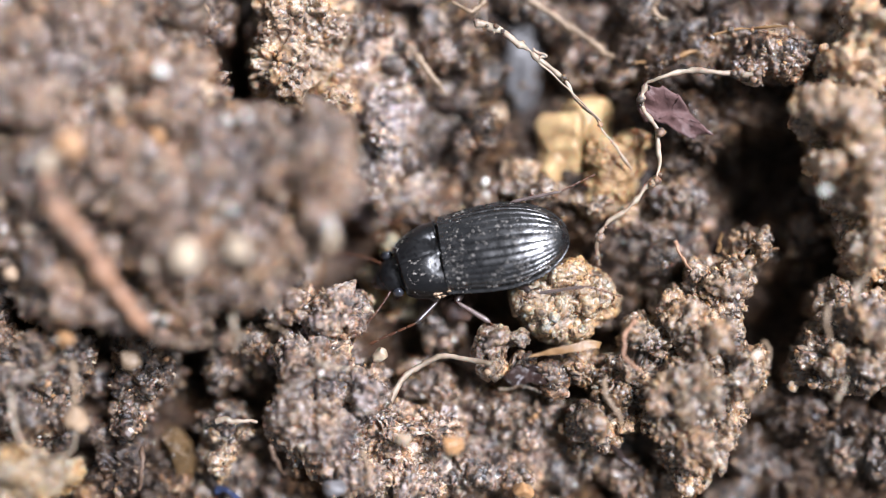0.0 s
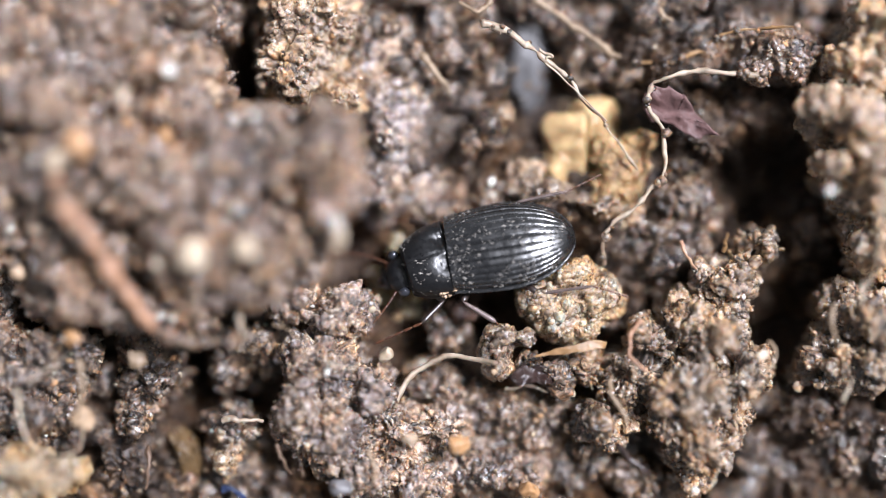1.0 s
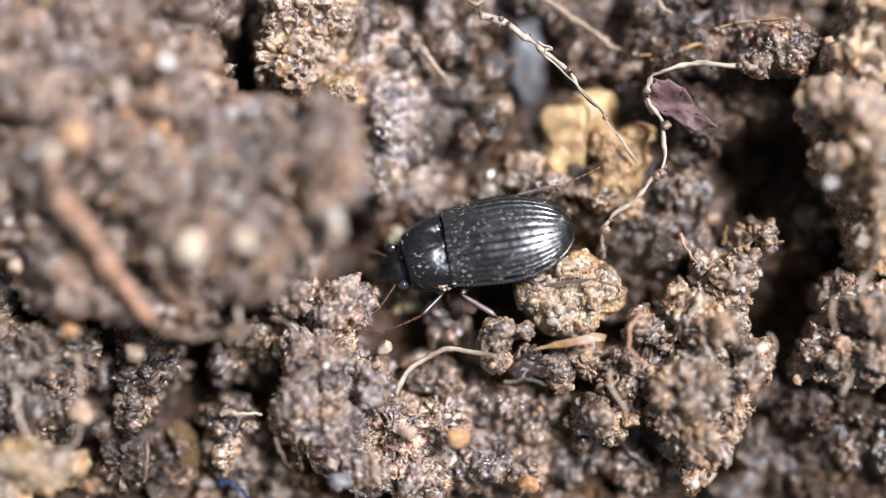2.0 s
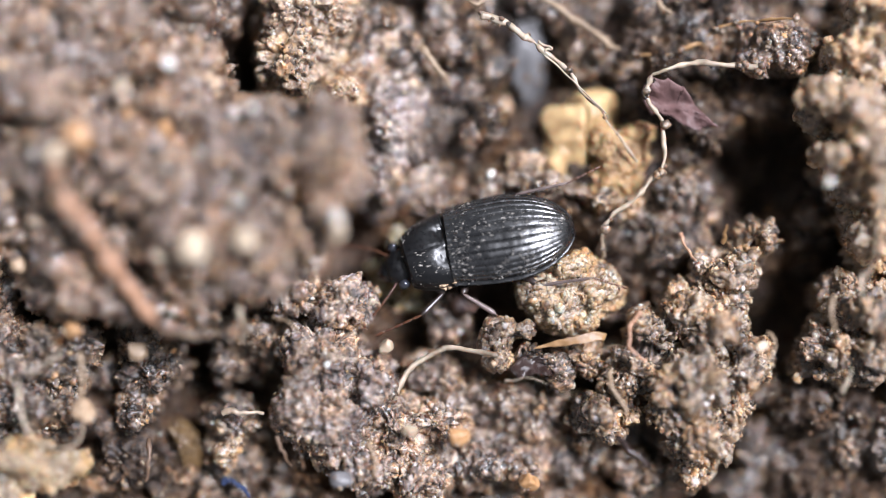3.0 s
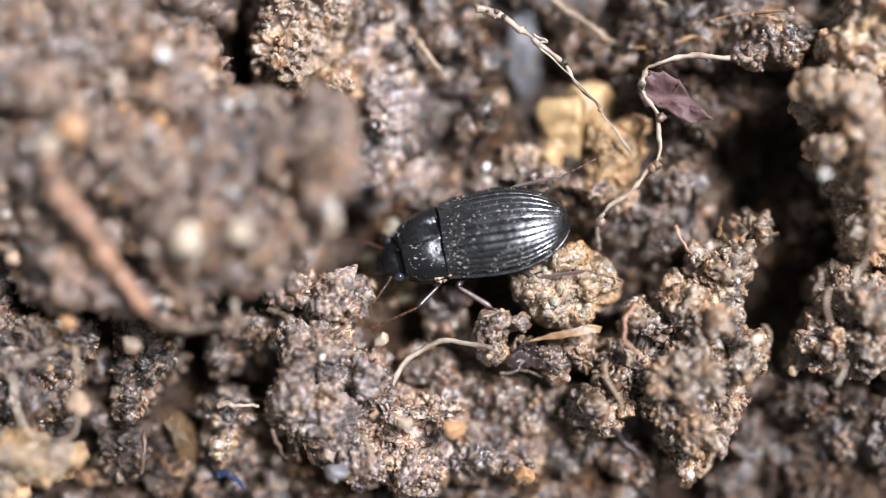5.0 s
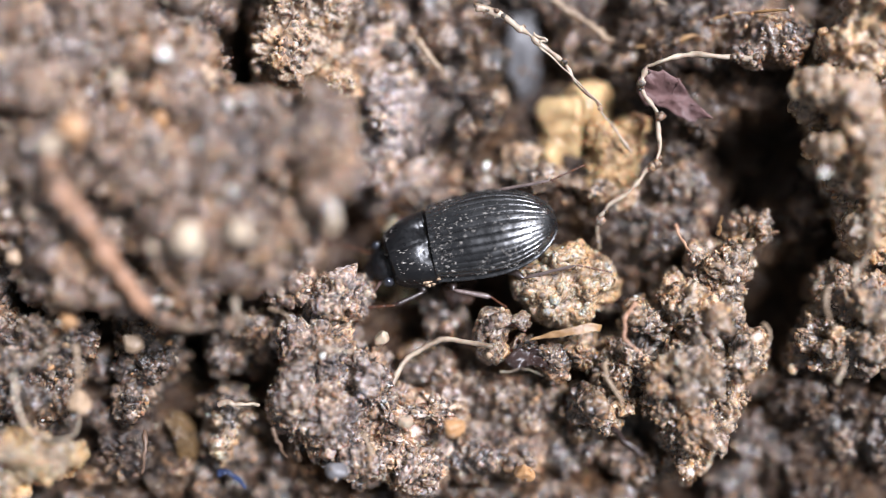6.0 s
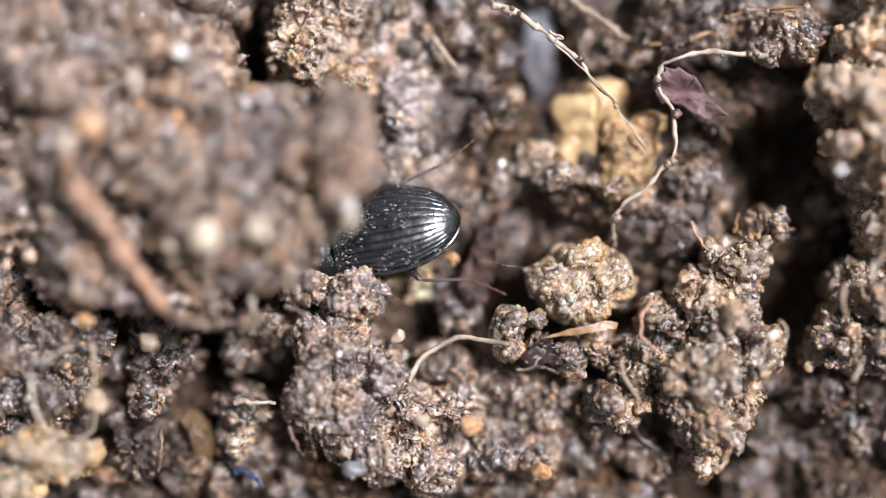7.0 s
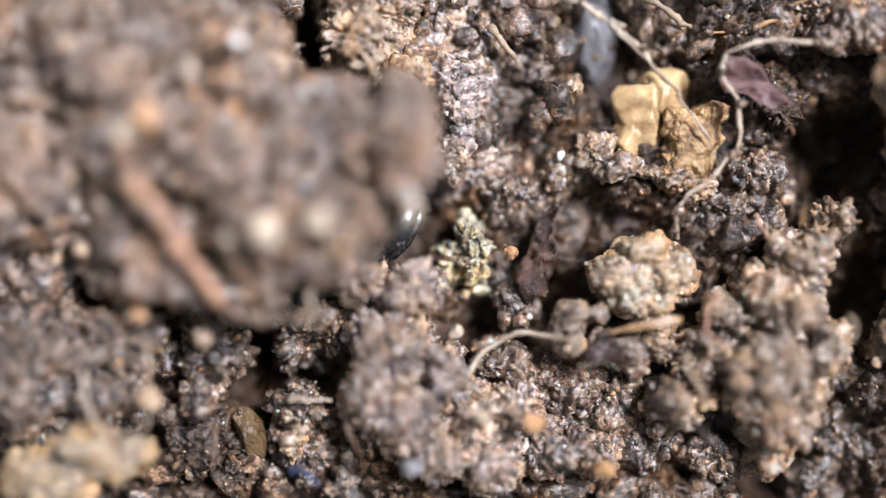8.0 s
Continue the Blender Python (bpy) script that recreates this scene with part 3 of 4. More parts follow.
clod("low brown soil between clods", SOIL, 14, [(1.98, -6.43, -4.1, 1.88, 1.61, 2), (1.74, -9.11, -3.7, 1.95, 1.41, 2.2), (4.09, -8.11, -4.7, 1.53, 1.76, 2), (-0.55, -5.75, -3.9, 1.38, 1.15, 1.6), (3.33, -9.57, -2.5, 0.82, 0.77, 1)])
clod("dark crumbly clod beside a hollow", SOIL_DARK, 15, [(-12.18, -5.17, -2.8, 1.39, 1.39, 2), (-12.69, -6.79, -2.7, 0.95, 0.9, 1.6), (-12.37, -4.03, -1.8, 0.9, 0.81, 1.2)])
clod("dark brown crumbs under thin fibres", SOIL_DARK, 16, [(-8.82, -7.33, -3.5, 1.1, 0.96, 1.6), (-8.85, -8.96, -4.1, 1.19, 1.28, 2), (-8.93, -4.86, -4.5, 1.3, 1.06, 1.8), (-7.49, -4.14, -3.9, 1.06, 1.24, 1.6)])
clod("brown clod with roots grown through it", SOIL_DARK, 17, [(-16.04, -4.63, -2.1, 1.98, 1.63, 2.6), (-16.45, -6.83, -2, 1.76, 1.32, 2.6), (-14.98, -3.98, -1.3, 1.06, 1.06, 1.6), (-19.36, -5.74, -2.7, 2.43, 3.53, 3.2)])
clod("pale yellowish chunk of clay", SOIL_PALE, 18, [(-15.72, -9.09, 0.2, 1.69, 0.95, 1.6), (-16.83, -8.67, 0.1, 1.3, 0.87, 1.6), (-18.35, -9.76, -0.3, 1.95, 1.3, 2)], rough=0.8)
# near-black soil here, on 21 and 27: shade of the gaps as colour
clod("dark wet soil low down, with shade in its colour", SOIL_SHADED, 19, [(-13.34, -9.04, -4.0, 1.62, 1.39, 2), (-12.3, -8.5, -4.2, 1.0, 0.9, 1.7), (-11.55, -10.03, -4.3, 1.3, 1.07, 1.8)])
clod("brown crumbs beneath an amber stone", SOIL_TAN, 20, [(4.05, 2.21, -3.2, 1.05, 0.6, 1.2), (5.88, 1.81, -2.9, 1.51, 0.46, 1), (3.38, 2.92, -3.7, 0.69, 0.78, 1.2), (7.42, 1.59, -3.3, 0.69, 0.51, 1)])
clod("dark brown clod under a purple leaf scrap", SOIL_SHADED, 21, [(10.65, 4.99, -4.3, 1.43, 1.33, 2), (9.99, 3.31, -5.1, 1.31, 1.07, 1.8)])
clod("brown soil behind the stone", SOIL, 22, [(8.14, 0.26, -5.5, 1.64, 1.17, 2), (8.77, -1.14, -4.5, 1.39, 0.93, 1.6)])
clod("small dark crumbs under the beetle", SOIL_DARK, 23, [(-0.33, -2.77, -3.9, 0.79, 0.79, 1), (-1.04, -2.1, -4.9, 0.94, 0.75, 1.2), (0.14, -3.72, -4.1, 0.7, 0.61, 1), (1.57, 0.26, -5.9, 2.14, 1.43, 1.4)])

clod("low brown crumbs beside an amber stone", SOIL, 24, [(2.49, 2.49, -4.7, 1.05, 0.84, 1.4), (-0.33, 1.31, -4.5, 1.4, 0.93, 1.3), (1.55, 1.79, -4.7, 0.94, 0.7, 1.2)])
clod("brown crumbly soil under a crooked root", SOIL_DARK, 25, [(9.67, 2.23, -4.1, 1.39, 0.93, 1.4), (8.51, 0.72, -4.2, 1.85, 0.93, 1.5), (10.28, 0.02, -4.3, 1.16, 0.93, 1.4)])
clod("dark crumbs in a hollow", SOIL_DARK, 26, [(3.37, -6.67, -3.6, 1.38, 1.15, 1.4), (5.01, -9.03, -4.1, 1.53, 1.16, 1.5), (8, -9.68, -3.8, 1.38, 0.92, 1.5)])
clod("brown crumbs low beside the tall clod", SOIL_SHADED, 27, [(15.09, -4.96, -5.7, 0.94, 1.42, 1.6), (14.61, -7.09, -5.7, 1.09, 1.18, 1.6)])

clod("dark wet crumbs holding a scrap of bark", SOIL_DARK, 28, [(3.3, -4.7, -1.7, 0.5, 0.42, 0.7), (4.2, -4.9, -1.5, 0.55, 0.45, 0.7), (4.7, -5.4, -1.9, 0.5, 0.5, 0.8)], rough=0.9, voxel=0.05)

# ---- stones ----
clod("angular sandy brown stone", SANDSTONE, 31, [(4.87, -2.23, -2.5, 2.1, 1.75, 1.8), (6.06, -2.12, -2.45, 1.25, 1.35, 1.6), (3.95, -2.2, -2.45, 1.35, 1.2, 1.5), (4.88, -1.3, -2.3, 1.4, 1.0, 1.45), (5.5, -3.0, -2.5, 1.0, 0.9, 1.4)], rough=0.36, name="stone", warp=0.08, category="stone", cuts=0.32, grains=0.3, voxel=0.055, clinging=1.7)
clod("amber translucent stone with dark veins", AMBER, 33, [(7.08, 2.83, -3.6, 1.92, 1.78, 1.7), (7.74, 4.3, -3.5, 1.25, 1.45, 1.5), (6.36, 2.33, -3.4, 1.38, 1.01, 1.3), (6.6, 3.9, -3.7, 1.2, 1.3, 1.4)], rough=0.3, name="stone", warp=0.16, category="stone", cuts=0.55, grains=0.15, voxel=0.05)
clod("pale amber slab of stone", AMBER_PALE, 36, [(5.07, 4.44, -3.9, 1.48, 1.67, 1.2), (6.15, 5.34, -4, 1.53, 1.16, 1.1), (4.68, 3.63, -3.8, 0.93, 1.02, 1)], rough=0.06, name="stone", warp=0.07, category="stone", cuts=0.45, grains=0.0, voxel=0.05)
pebble("stone", "smooth grey stone deep in the soil", GREY_STONE, (3.28, 7.87, -5.3), (1.0, 2.2, 1.2), 9, 0, 0.2, 5, category="stone")
clod("mottled yellow and green stone under the burrow", LICHEN, 35, [(-1.94, -0.9, -3.6, 0.74, 0.92, 1.2), (-1.81, -2.07, -3.8, 0.56, 0.74, 1.1), (-2.54, -1.38, -4.1, 0.79, 1.02, 1.2), (-2.0, -0.2, -3.7, 0.6, 0.5, 1.0)], rough=1.5, name="stone", warp=0.3, category="stone", cuts=0.5, grains=2.0, voxel=0.045)

# ---- roots ----
strand("root", "pale stringy root with soil crumbs", ROOT, [(1.32, 9.21, -1.2), (2.41, 8.63, -1.3), (3.55, 7.88, -1.3), (4.92, 6.74, -1.3), (6.19, 5.21, -1.5), (7.68, 3.24, -2)], 0.15, 3, taper=0.35, knots=0.5, wobble=0.1, crumbs=16)
strand("root", "thin pale strand beside a root", ROOT, [(3.55, 8.09, -1.2), (4.11, 7.74, -1.1), (3.89, 7.48, -1.2), (5.14, 6.39, -1.2), (6.41, 5.13, -1.4)], 0.06, 4, knots=0.1)
strand("root", "thick tan root deep in the soil", ROOT_TAN, [(2.82, 10.96, -2.8), (3.98, 10.03, -2.8), (5.26, 9.1, -2.8), (6.42, 8.27, -2.7), (7.0, 7.9, -3.0)], 0.19, 5, taper=0.55, knots=0.3)
strand("root", "brown curved rootlet in the soil", STRAW, [(7.57, 7.64, -2.6), (9.16, 7.66, -2.4), (10.41, 8.21, -2.2), (11.16, 8.75, -1.9), (12.56, 8.91, -1.4), (13.9, 8.96, -0.7)], 0.085, 25, knots=0.4, crumbs=20)
strand("root", "pale crooked root over an amber stone", ROOT, [(12.69, 7.08, -0.9), (11.69, 7.09, -1), (10.01, 7.13, -1.1), (8.32, 6.73, -1.2), (8.06, 5.83, -1.3), (8.69, 4.47, -1.4), (8.63, 2.99, -1.5), (7.46, 1.67, -1.6), (6.21, 0.48, -1.7), (6.37, -0.67, -2.2)], 0.105, 6, taper=0.7, knots=0.5, wobble=0.1, crumbs=26)
strand("root", "thin pale arched rootlet", ROOT, [(-2.25, -6.4, -1.3), (-1.64, -5.27, -1.4), (-0.55, -4.54, -1.5), (0.25, -4.33, -1.4), (1.94, -4.6, -0.6)], 0.125, 7, taper=0.8, knots=0.1, wobble=0.03)
strand("root", "thick reddish brown root on the clod", ROOT_RED, [(-14.7, 2.94, 4.2), (-14.08, 1.27, 4.2), (-12.95, -0.4, 3.6), (-11.73, -2.33, 2.8), (-10.52, -3.57, 1.7)], 0.3, 8, taper=0.7, knots=0.6, wobble=0.12, crumbs=70)
strand("root", "short fibrous tan side root", ROOT_TAN, [(-10.65, -3.57, 2), (-9.41, -3.68, 1.9), (-7.63, -3.4, 1.9)], 0.12, 9, knots=0.9, wobble=0.12, crumbs=40)
strand("root", "red brown root curl in the clod", ROOT_RED, [(7.63, -2.78, -0.2), (7.18, -3.55, -0.1), (7.23, -4.33, 0), (7.81, -4.76, 0.2)], 0.11, 10)
strand("root", "tan rootlet in the clod", ROOT_TAN, [(6.45, -5.02, -0.2), (6.48, -5.87, 0.2), (7.1, -6.88, 0.2)], 0.11, 11)
strand("root", "thin yellowish root along the edge", ROOT, [(-16.71, -5.43, 1.5), (-16.42, -7.16, 1.6), (-15.6, -7.95, 1.4), (-14.53, -7.87, 0.8), (-14.22, -6.55, 1.2)], 0.07, 12)
strand("root", "thin brown upright root", BROWN, [(-12.1, -7.91, -1), (-11.98, -8.76, -0.6), (-12.11, -9.69, -0.8)], 0.1, 13)
strand("root", "pale vertical root on the clod", ROOT, [(16.44, 2.15, 3), (16.37, 0.88, 2.8), (16.46, -0.63, 1.6), (16.05, -1.74, 0.8)], 0.16, 14)
strand("root", "brown fibre in a hollow", ROOT_TAN, [(-1.14, 8.03, -2.6), (-0.56, 7.21, -2.5), (0.02, 6.42, -2.7)], 0.16, 15)
strand("fibre", "reddish fibre beside the stone", ROOT_RED, [(9.33, 0.3, -1.6), (9.6, -0.21, -1.4), (9.9, -0.84, -0.8)], 0.09, 16, "fibre")
strand("fibre", "short orange fibre standing up", STRAW, [(10.94, -0.11, -0.8), (11.04, 0.65, -0.2)], 0.1, 17, "fibre")
strand("straw", "pale short straw in a hollow", ROOT, [(-9.11, -6.87, -1), (-8.25, -6.87, -1), (-7.48, -6.98, -1.2)], 0.13, 19, "straw")
strand("straw", "pale short straw on soil", ROOT, [(15.41, -5.98, 0.7), (15.79, -5, 0.8)], 0.11, 20, "straw")
strand("fibre", "short dark bluish fibre", BARK, [(6.67, -7.81, -0.2), (7.25, -8.32, 0.2), (7.84, -8.82, 0.3)], 0.12, 21, "fibre")
strand("fibre", "brown fibre hanging from the clod", BROWN, [(-6.85, -7.81, -0.2), (-6.56, -8.35, 0), (-6.31, -9.01, -0.4)], 0.09, 22, "fibre")
strand("fibre", "short blue glossy thread", BLUE, [(-9.05, -9.56, -0.2), (-8.53, -9.53, 0), (-7.91, -10.13, -0.4)], 0.14, 23, "thread")
strand("fibre", "tan fibre in a soil clod", ROOT_TAN, [(15.06, -2.18, 0.9), (14.9, -3.06, 1), (15.24, -3.73, 0.8)], 0.12, 24, "fibre")

for name, label, mat, line, r, seed in (
        ("fibre", "thin pale fibre lying on the clod", ROOT, [(-4.96, -4.41, 0.5), (-4.29, -4.58, 0.6), (-3.6, -4.75, 0.3)], 0.06, 31),
        ("fibre", "thin tan fibre between crumbs", ROOT_TAN, [(-7, -2.99, 0.1), (-6.4, -3.19, 0.5), (-5.87, -3.53, 0.3)], 0.06, 32),
        ("fibre", "grey straight straw on dark soil", ROOT, [(-16.33, -5.21, 1.5), (-15.66, -4.77, 1.6), (-15.07, -4.46, 1.3)], 0.1, 33),
        ("fibre", "tan fibre hanging over a hollow", ROOT_TAN, [(-14.37, -4.36, 1.2), (-14.18, -5.44, 1.4), (-14.48, -6.43, 1.3)], 0.12, 34),
        ("fibre", "pale fibre hanging below the root", ROOT, [(-8.05, -2.57, 2), (-7.96, -3.24, 1.7), (-8.19, -3.97, 1.2)], 0.12, 35),
        ("fibre", "brown fibre at the clod's foot", ROOT_TAN, [(-3.2, -7.99, 0.2), (-2.86, -8.63, 0.4), (-2.98, -9.37, 0.2)], 0.07, 36),
        ("fibre", "thin brown fibre on the clod", ROOT_TAN, [(12.6, -3.54, 0.2), (12.82, -3.97, 0.4), (12.67, -4.53, 0.4), (12.25, -4.67, 0.6)], 0.07, 37),
        ("fibre", "pale fibre standing in the clod", ROOT, [(16.2, -1.3, 0.9), (16, -2.18, 1)], 0.12, 38),
        ("fibre", "fine white thread across crumbs", ROOT, [(2.26, -5.58, -0.2), (3.04, -5.43, -0.1), (3.83, -5.66, -0.2)], 0.03, 39),
        ("fibre", "fine pale thread stretched across a hollow", ROOT, [(0.7, -1.22, -1.7), (1.7, -1.38, -1.55), (2.75, -1.6, -1.5)], 0.007, 42),
        ("fibre", "brown rootlet in the upper soil", ROOT_TAN, [(1.75, 10.15, -2), (1.17, 9.66, -1.8), (0.37, 10.02, -1.9)], 0.12, 40),
        ("fibre", "short tan rootlet beside crumbs", ROOT_TAN, [(8.49, 10.24, -2.6), (8.7, 9.63, -2.4), (9.18, 9.34, -2.5)], 0.12, 41)):
    strand(name, label, mat, line, r, seed, "fibre", knots=0.4)

# ---- scraps ----
scrap("leaf_scrap", "torn dull purple leaf scrap", PURPLE, [(7.84, 5.72), (8.34, 6.45), (9.48, 6.29), (10.14, 5.39), (10.8, 4.68), (10.07, 4.45), (9.14, 5.04), (8.12, 5.31)], -1.5, 0.08, 4, curl=0.6, ragged=0.2)
scrap("straw", "flat orange piece of straw", STRAW, [(3.26, -4.3), (4.05, -4.05), (4.96, -3.85), (5.79, -3.62), (6.29, -3.69), (6.25, -3.98), (5.52, -4.05), (4.5, -4.21)], -0.62, 0.07, 12, "straw", 0.12, 0.03)
scrap("bark_scrap", "glossy black scrap of bark", BARK, [(2.38, -5.1), (3.17, -4.6), (4.13, -4.74), (4.4, -5.46), (3.5, -5.28), (2.72, -5.46)], -0.55, 0.12, 6, "bark", 0.9)
scrap("bark_scrap", "dark brown pointed flake of bark", FLAKE, [(1.71, 1.11), (1.39, 0.11), (1.53, -1.3), (1.23, -2.73), (0.33, -3.24), (-0.18, -2.31), (0.42, -0.9), (1.02, 0.32)], -2.8, 0.16, 9, "bark", 1.1)
scrap("husk", "pale curled husk at the clod's edge", CREAM, [(12.06, -4.15), (12.43, -3.93), (12.56, -4.2), (12.21, -4.33)], 0.6, 0.08, 7, "husk", 0.4)

# ---- grains and seeds ----
GRAIN = "pale grains on the soil"
for name, label, mat, at, r, seed in (
        ("grain", "round white grain on the clod", WHITE, (-10.63, 6.71, 3), 0.33, 41),
        ("grain", "round cream grain on the clod", CREAM, (-12.31, 5.8, 3.2), 0.32, 42),
        ("grain", "small white grain on the clod", WHITE, (-7.38, 4.96, 3.6), 0.2, 43),
        ("grain", "large cream grain on the clod", PALE_GRAIN, (-9.43, -0.29, 4.4), 0.7, 44),
        ("grain", "cream grain at a root's top", PALE_GRAIN, (-14.6, 3.15, 4.2), 0.5, 45),
        ("grain", "rusty orange lump beside a root", RUST, (-13.75, 3.75, 4), 0.7, 62),
        ("grain", "tan grain at the clod's tip", PALE_GRAIN, (-4.09, 0.33, 4.3), 0.42, 46),
        ("grain", "tan grain beside a pale one", PALE_GRAIN, (-7.47, 0.02, 4.4), 0.55, 47),
        ("grain", "white angular grain on the clod", CREAM, (-1.52, -7.56, 0.05), 0.34, 48),
        ("grain", "grey rounded pebble at the clod's foot", BLUE_GREY, (-4.25, -9.41, -0.1), 0.5, 49),
        ("grain", "white round grain in a hollow", WHITE, (0.85, 3.98, -4), 0.34, 50),
        ("grain", "small white grain in a hollow", WHITE, (1.73, 2.79, -3.2), 0.24, 51),
        ("grain", "pale translucent flake on dark soil", ROOT_TAN, (-12.32, -4.35, 0), 0.5, 52),
        ("grain", "orange grain on the clod", RUST, (0.36, -7.66, 0.2), 0.5, 53),
        ("grain", "white shiny grain on the tall clod", WHITE, (14.49, 2.23, 2.5), 0.2, 54),
        ("grain", "tiny white grain on the clod", WHITE, (-4.8, -4.87, 0.3), 0.14, 55),
        ("grain", "yellowish grain beneath the beetle", CREAM, (-2.56, -4.32, -1.6), 0.36, 56),
        ("grain", "tan grain in the burrow", RUST, (-0.32, -1.18, -2.4), 0.32, 57),
        ("grain", "pale grain at the clod's lower tip", WHITE, (9.76, -9.52, 0.1), 0.16, 58),
        ("grain", "tan shiny grain low down", RUST, (3.18, -9.63, -0.7), 0.5, 59),
        ("grain", "reddish grain on the wall of earth", RUST, (-14.59, -3.47, 1.5), 0.4, 60),
        ("grain", "tan lump on the wall of earth", SAND_TAN, (-14.29, -6.69, 0.9), 0.55, 61)):
    if "on the clod" in label:
        at = (at[0], at[1], max(at[2], top_at(at[0], at[1]) + 0.1 * r))
    pebble(name, label, mat, at, (r, r * 0.92, r * 0.8), seed, seed * 37 % 180, 0.5, 4, GRAIN, "grain")
pebble("seed", "lumpy brown seed in a hollow", SEED, (-10.88, -8.52, -3), (0.72, 1.2, 0.7), 70, 20, 0.45, 5, category="seed")
clod("elongated tan crumb among dark soil", SOIL_WARM, 71, [(-9.12, -8.8, -2.1, 0.46, 0.39, 0.5), (-8.63, -8.2, -2.1, 0.45, 0.5, 0.6), (-8.08, -7.56, -2, 0.5, 0.39, 0.5), (-8.92, -7.55, -2.4, 0.55, 0.46, 0.6)], rough=0.8, name="crumb", category="crumb", voxel=0.05, grains=0.3)


# ---- loose crumbs and sand, strewn over everything ----
def strewn(name, label, mat, count, small, large, seed, sink):
    rng = np.random.default_rng(seed)
    v, f = ball(1)
    vs, fs, n = [], [], 0
    for i in range(count):
        x, y = rng.uniform(-20, 19), rng.uniform(-12, 12)
        r = small * (large / small) ** (rng.random() ** 2.2)
        if mat == CRUMB and (abs(x - 4.9) < 2.3 and abs(y + 2.2) < 1.9 or abs(x - 6.2) < 2.9 and abs(y - 3.8) < 2.4):
            continue
        z = top_at(x, y)
        s = rng.uniform(0.65, 1.25, 3) * r
        p = v.copy()
        for _ in range(5):
            d = rng.normal(size=3)
            d /= np.linalg.norm(d)
            p -= np.outer(np.maximum(p @ d - rng.uniform(0.5, 0.85), 0), d)
        p = p * (1 + 0.2 * smooth_noise(v * 1.8 + i * 3.1, seed))[:, None] * s
        vs.append(p + (x, y, z - sink * r))
        fs.append(f + n)
        n += len(v)
    ob = new(name, mesh_from(name, np.concatenate(vs), np.concatenate(fs), mat, smooth=False))
    return tagged(ob, label, "soil crumbs", kind="stuff")


CLEAR = ((2.0, 12.0, 1.2, 6.8), (2.0, 8.5, -2.0, 1.3), (-4.0, 2.6, -3.6, 1.6), (11.8, 15.2, -5.0, 6.5), (-11.2, -9.3, -6.8, -4.4), (-9.0, -7.4, 5.8, 9.0), (2.3, 4.4, 5.8, 10.0), (9.0, 19.0, -11.5, -6.6), (2.6, 5.6, -9.0, -6.0))


def fallen(label, mat, count, small, large, seed, low, high):
    """Rounded crumbs of earth that have rolled into the gaps between the clods."""
    rng = np.random.default_rng(seed)
    v, f = ball(3)
    vs, fs, gs, n = [], [], [], 0
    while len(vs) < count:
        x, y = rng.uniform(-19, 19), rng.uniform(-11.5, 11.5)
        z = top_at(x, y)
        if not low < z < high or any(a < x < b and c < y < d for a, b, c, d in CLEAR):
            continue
        r = small * (large / small) ** (rng.random() ** 1.5)
        p = v * rng.uniform(0.7, 1.25, 3) * r * (1 + 0.3 * cloudy(v * 1.3 + len(vs) * 2.3, seed, 2))[:, None] + (x, y, z - 0.1 * r)
        h, g = crumbly(p, seed, min(0.75, 0.9 * r))
        p = p + v * h[:, None]
        remember(p)
        vs.append(p), fs.append(f + n), gs.append(g)
        n += len(v)
    ob = new("fallen_crumbs", mesh_from("fallen_crumbs", np.concatenate(vs), np.concatenate(fs), mat, np.concatenate(gs)))
    return tagged(ob, label, "soil crumbs", kind="stuff")


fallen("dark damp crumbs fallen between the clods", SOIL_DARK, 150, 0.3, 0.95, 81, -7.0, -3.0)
fallen("brown damp crumbs fallen between the clods", SOIL, 60, 0.25, 0.75, 82, -6.0, -3.0)
strewn("loose_crumbs", "loose damp soil crumbs on the clods", CRUMB, 2600, 0.06, 0.24, 5, 0.3)
strewn("sand", "fine pale sand grains in the soil", SAND, 700, 0.04, 0.16, 6, 0.3)


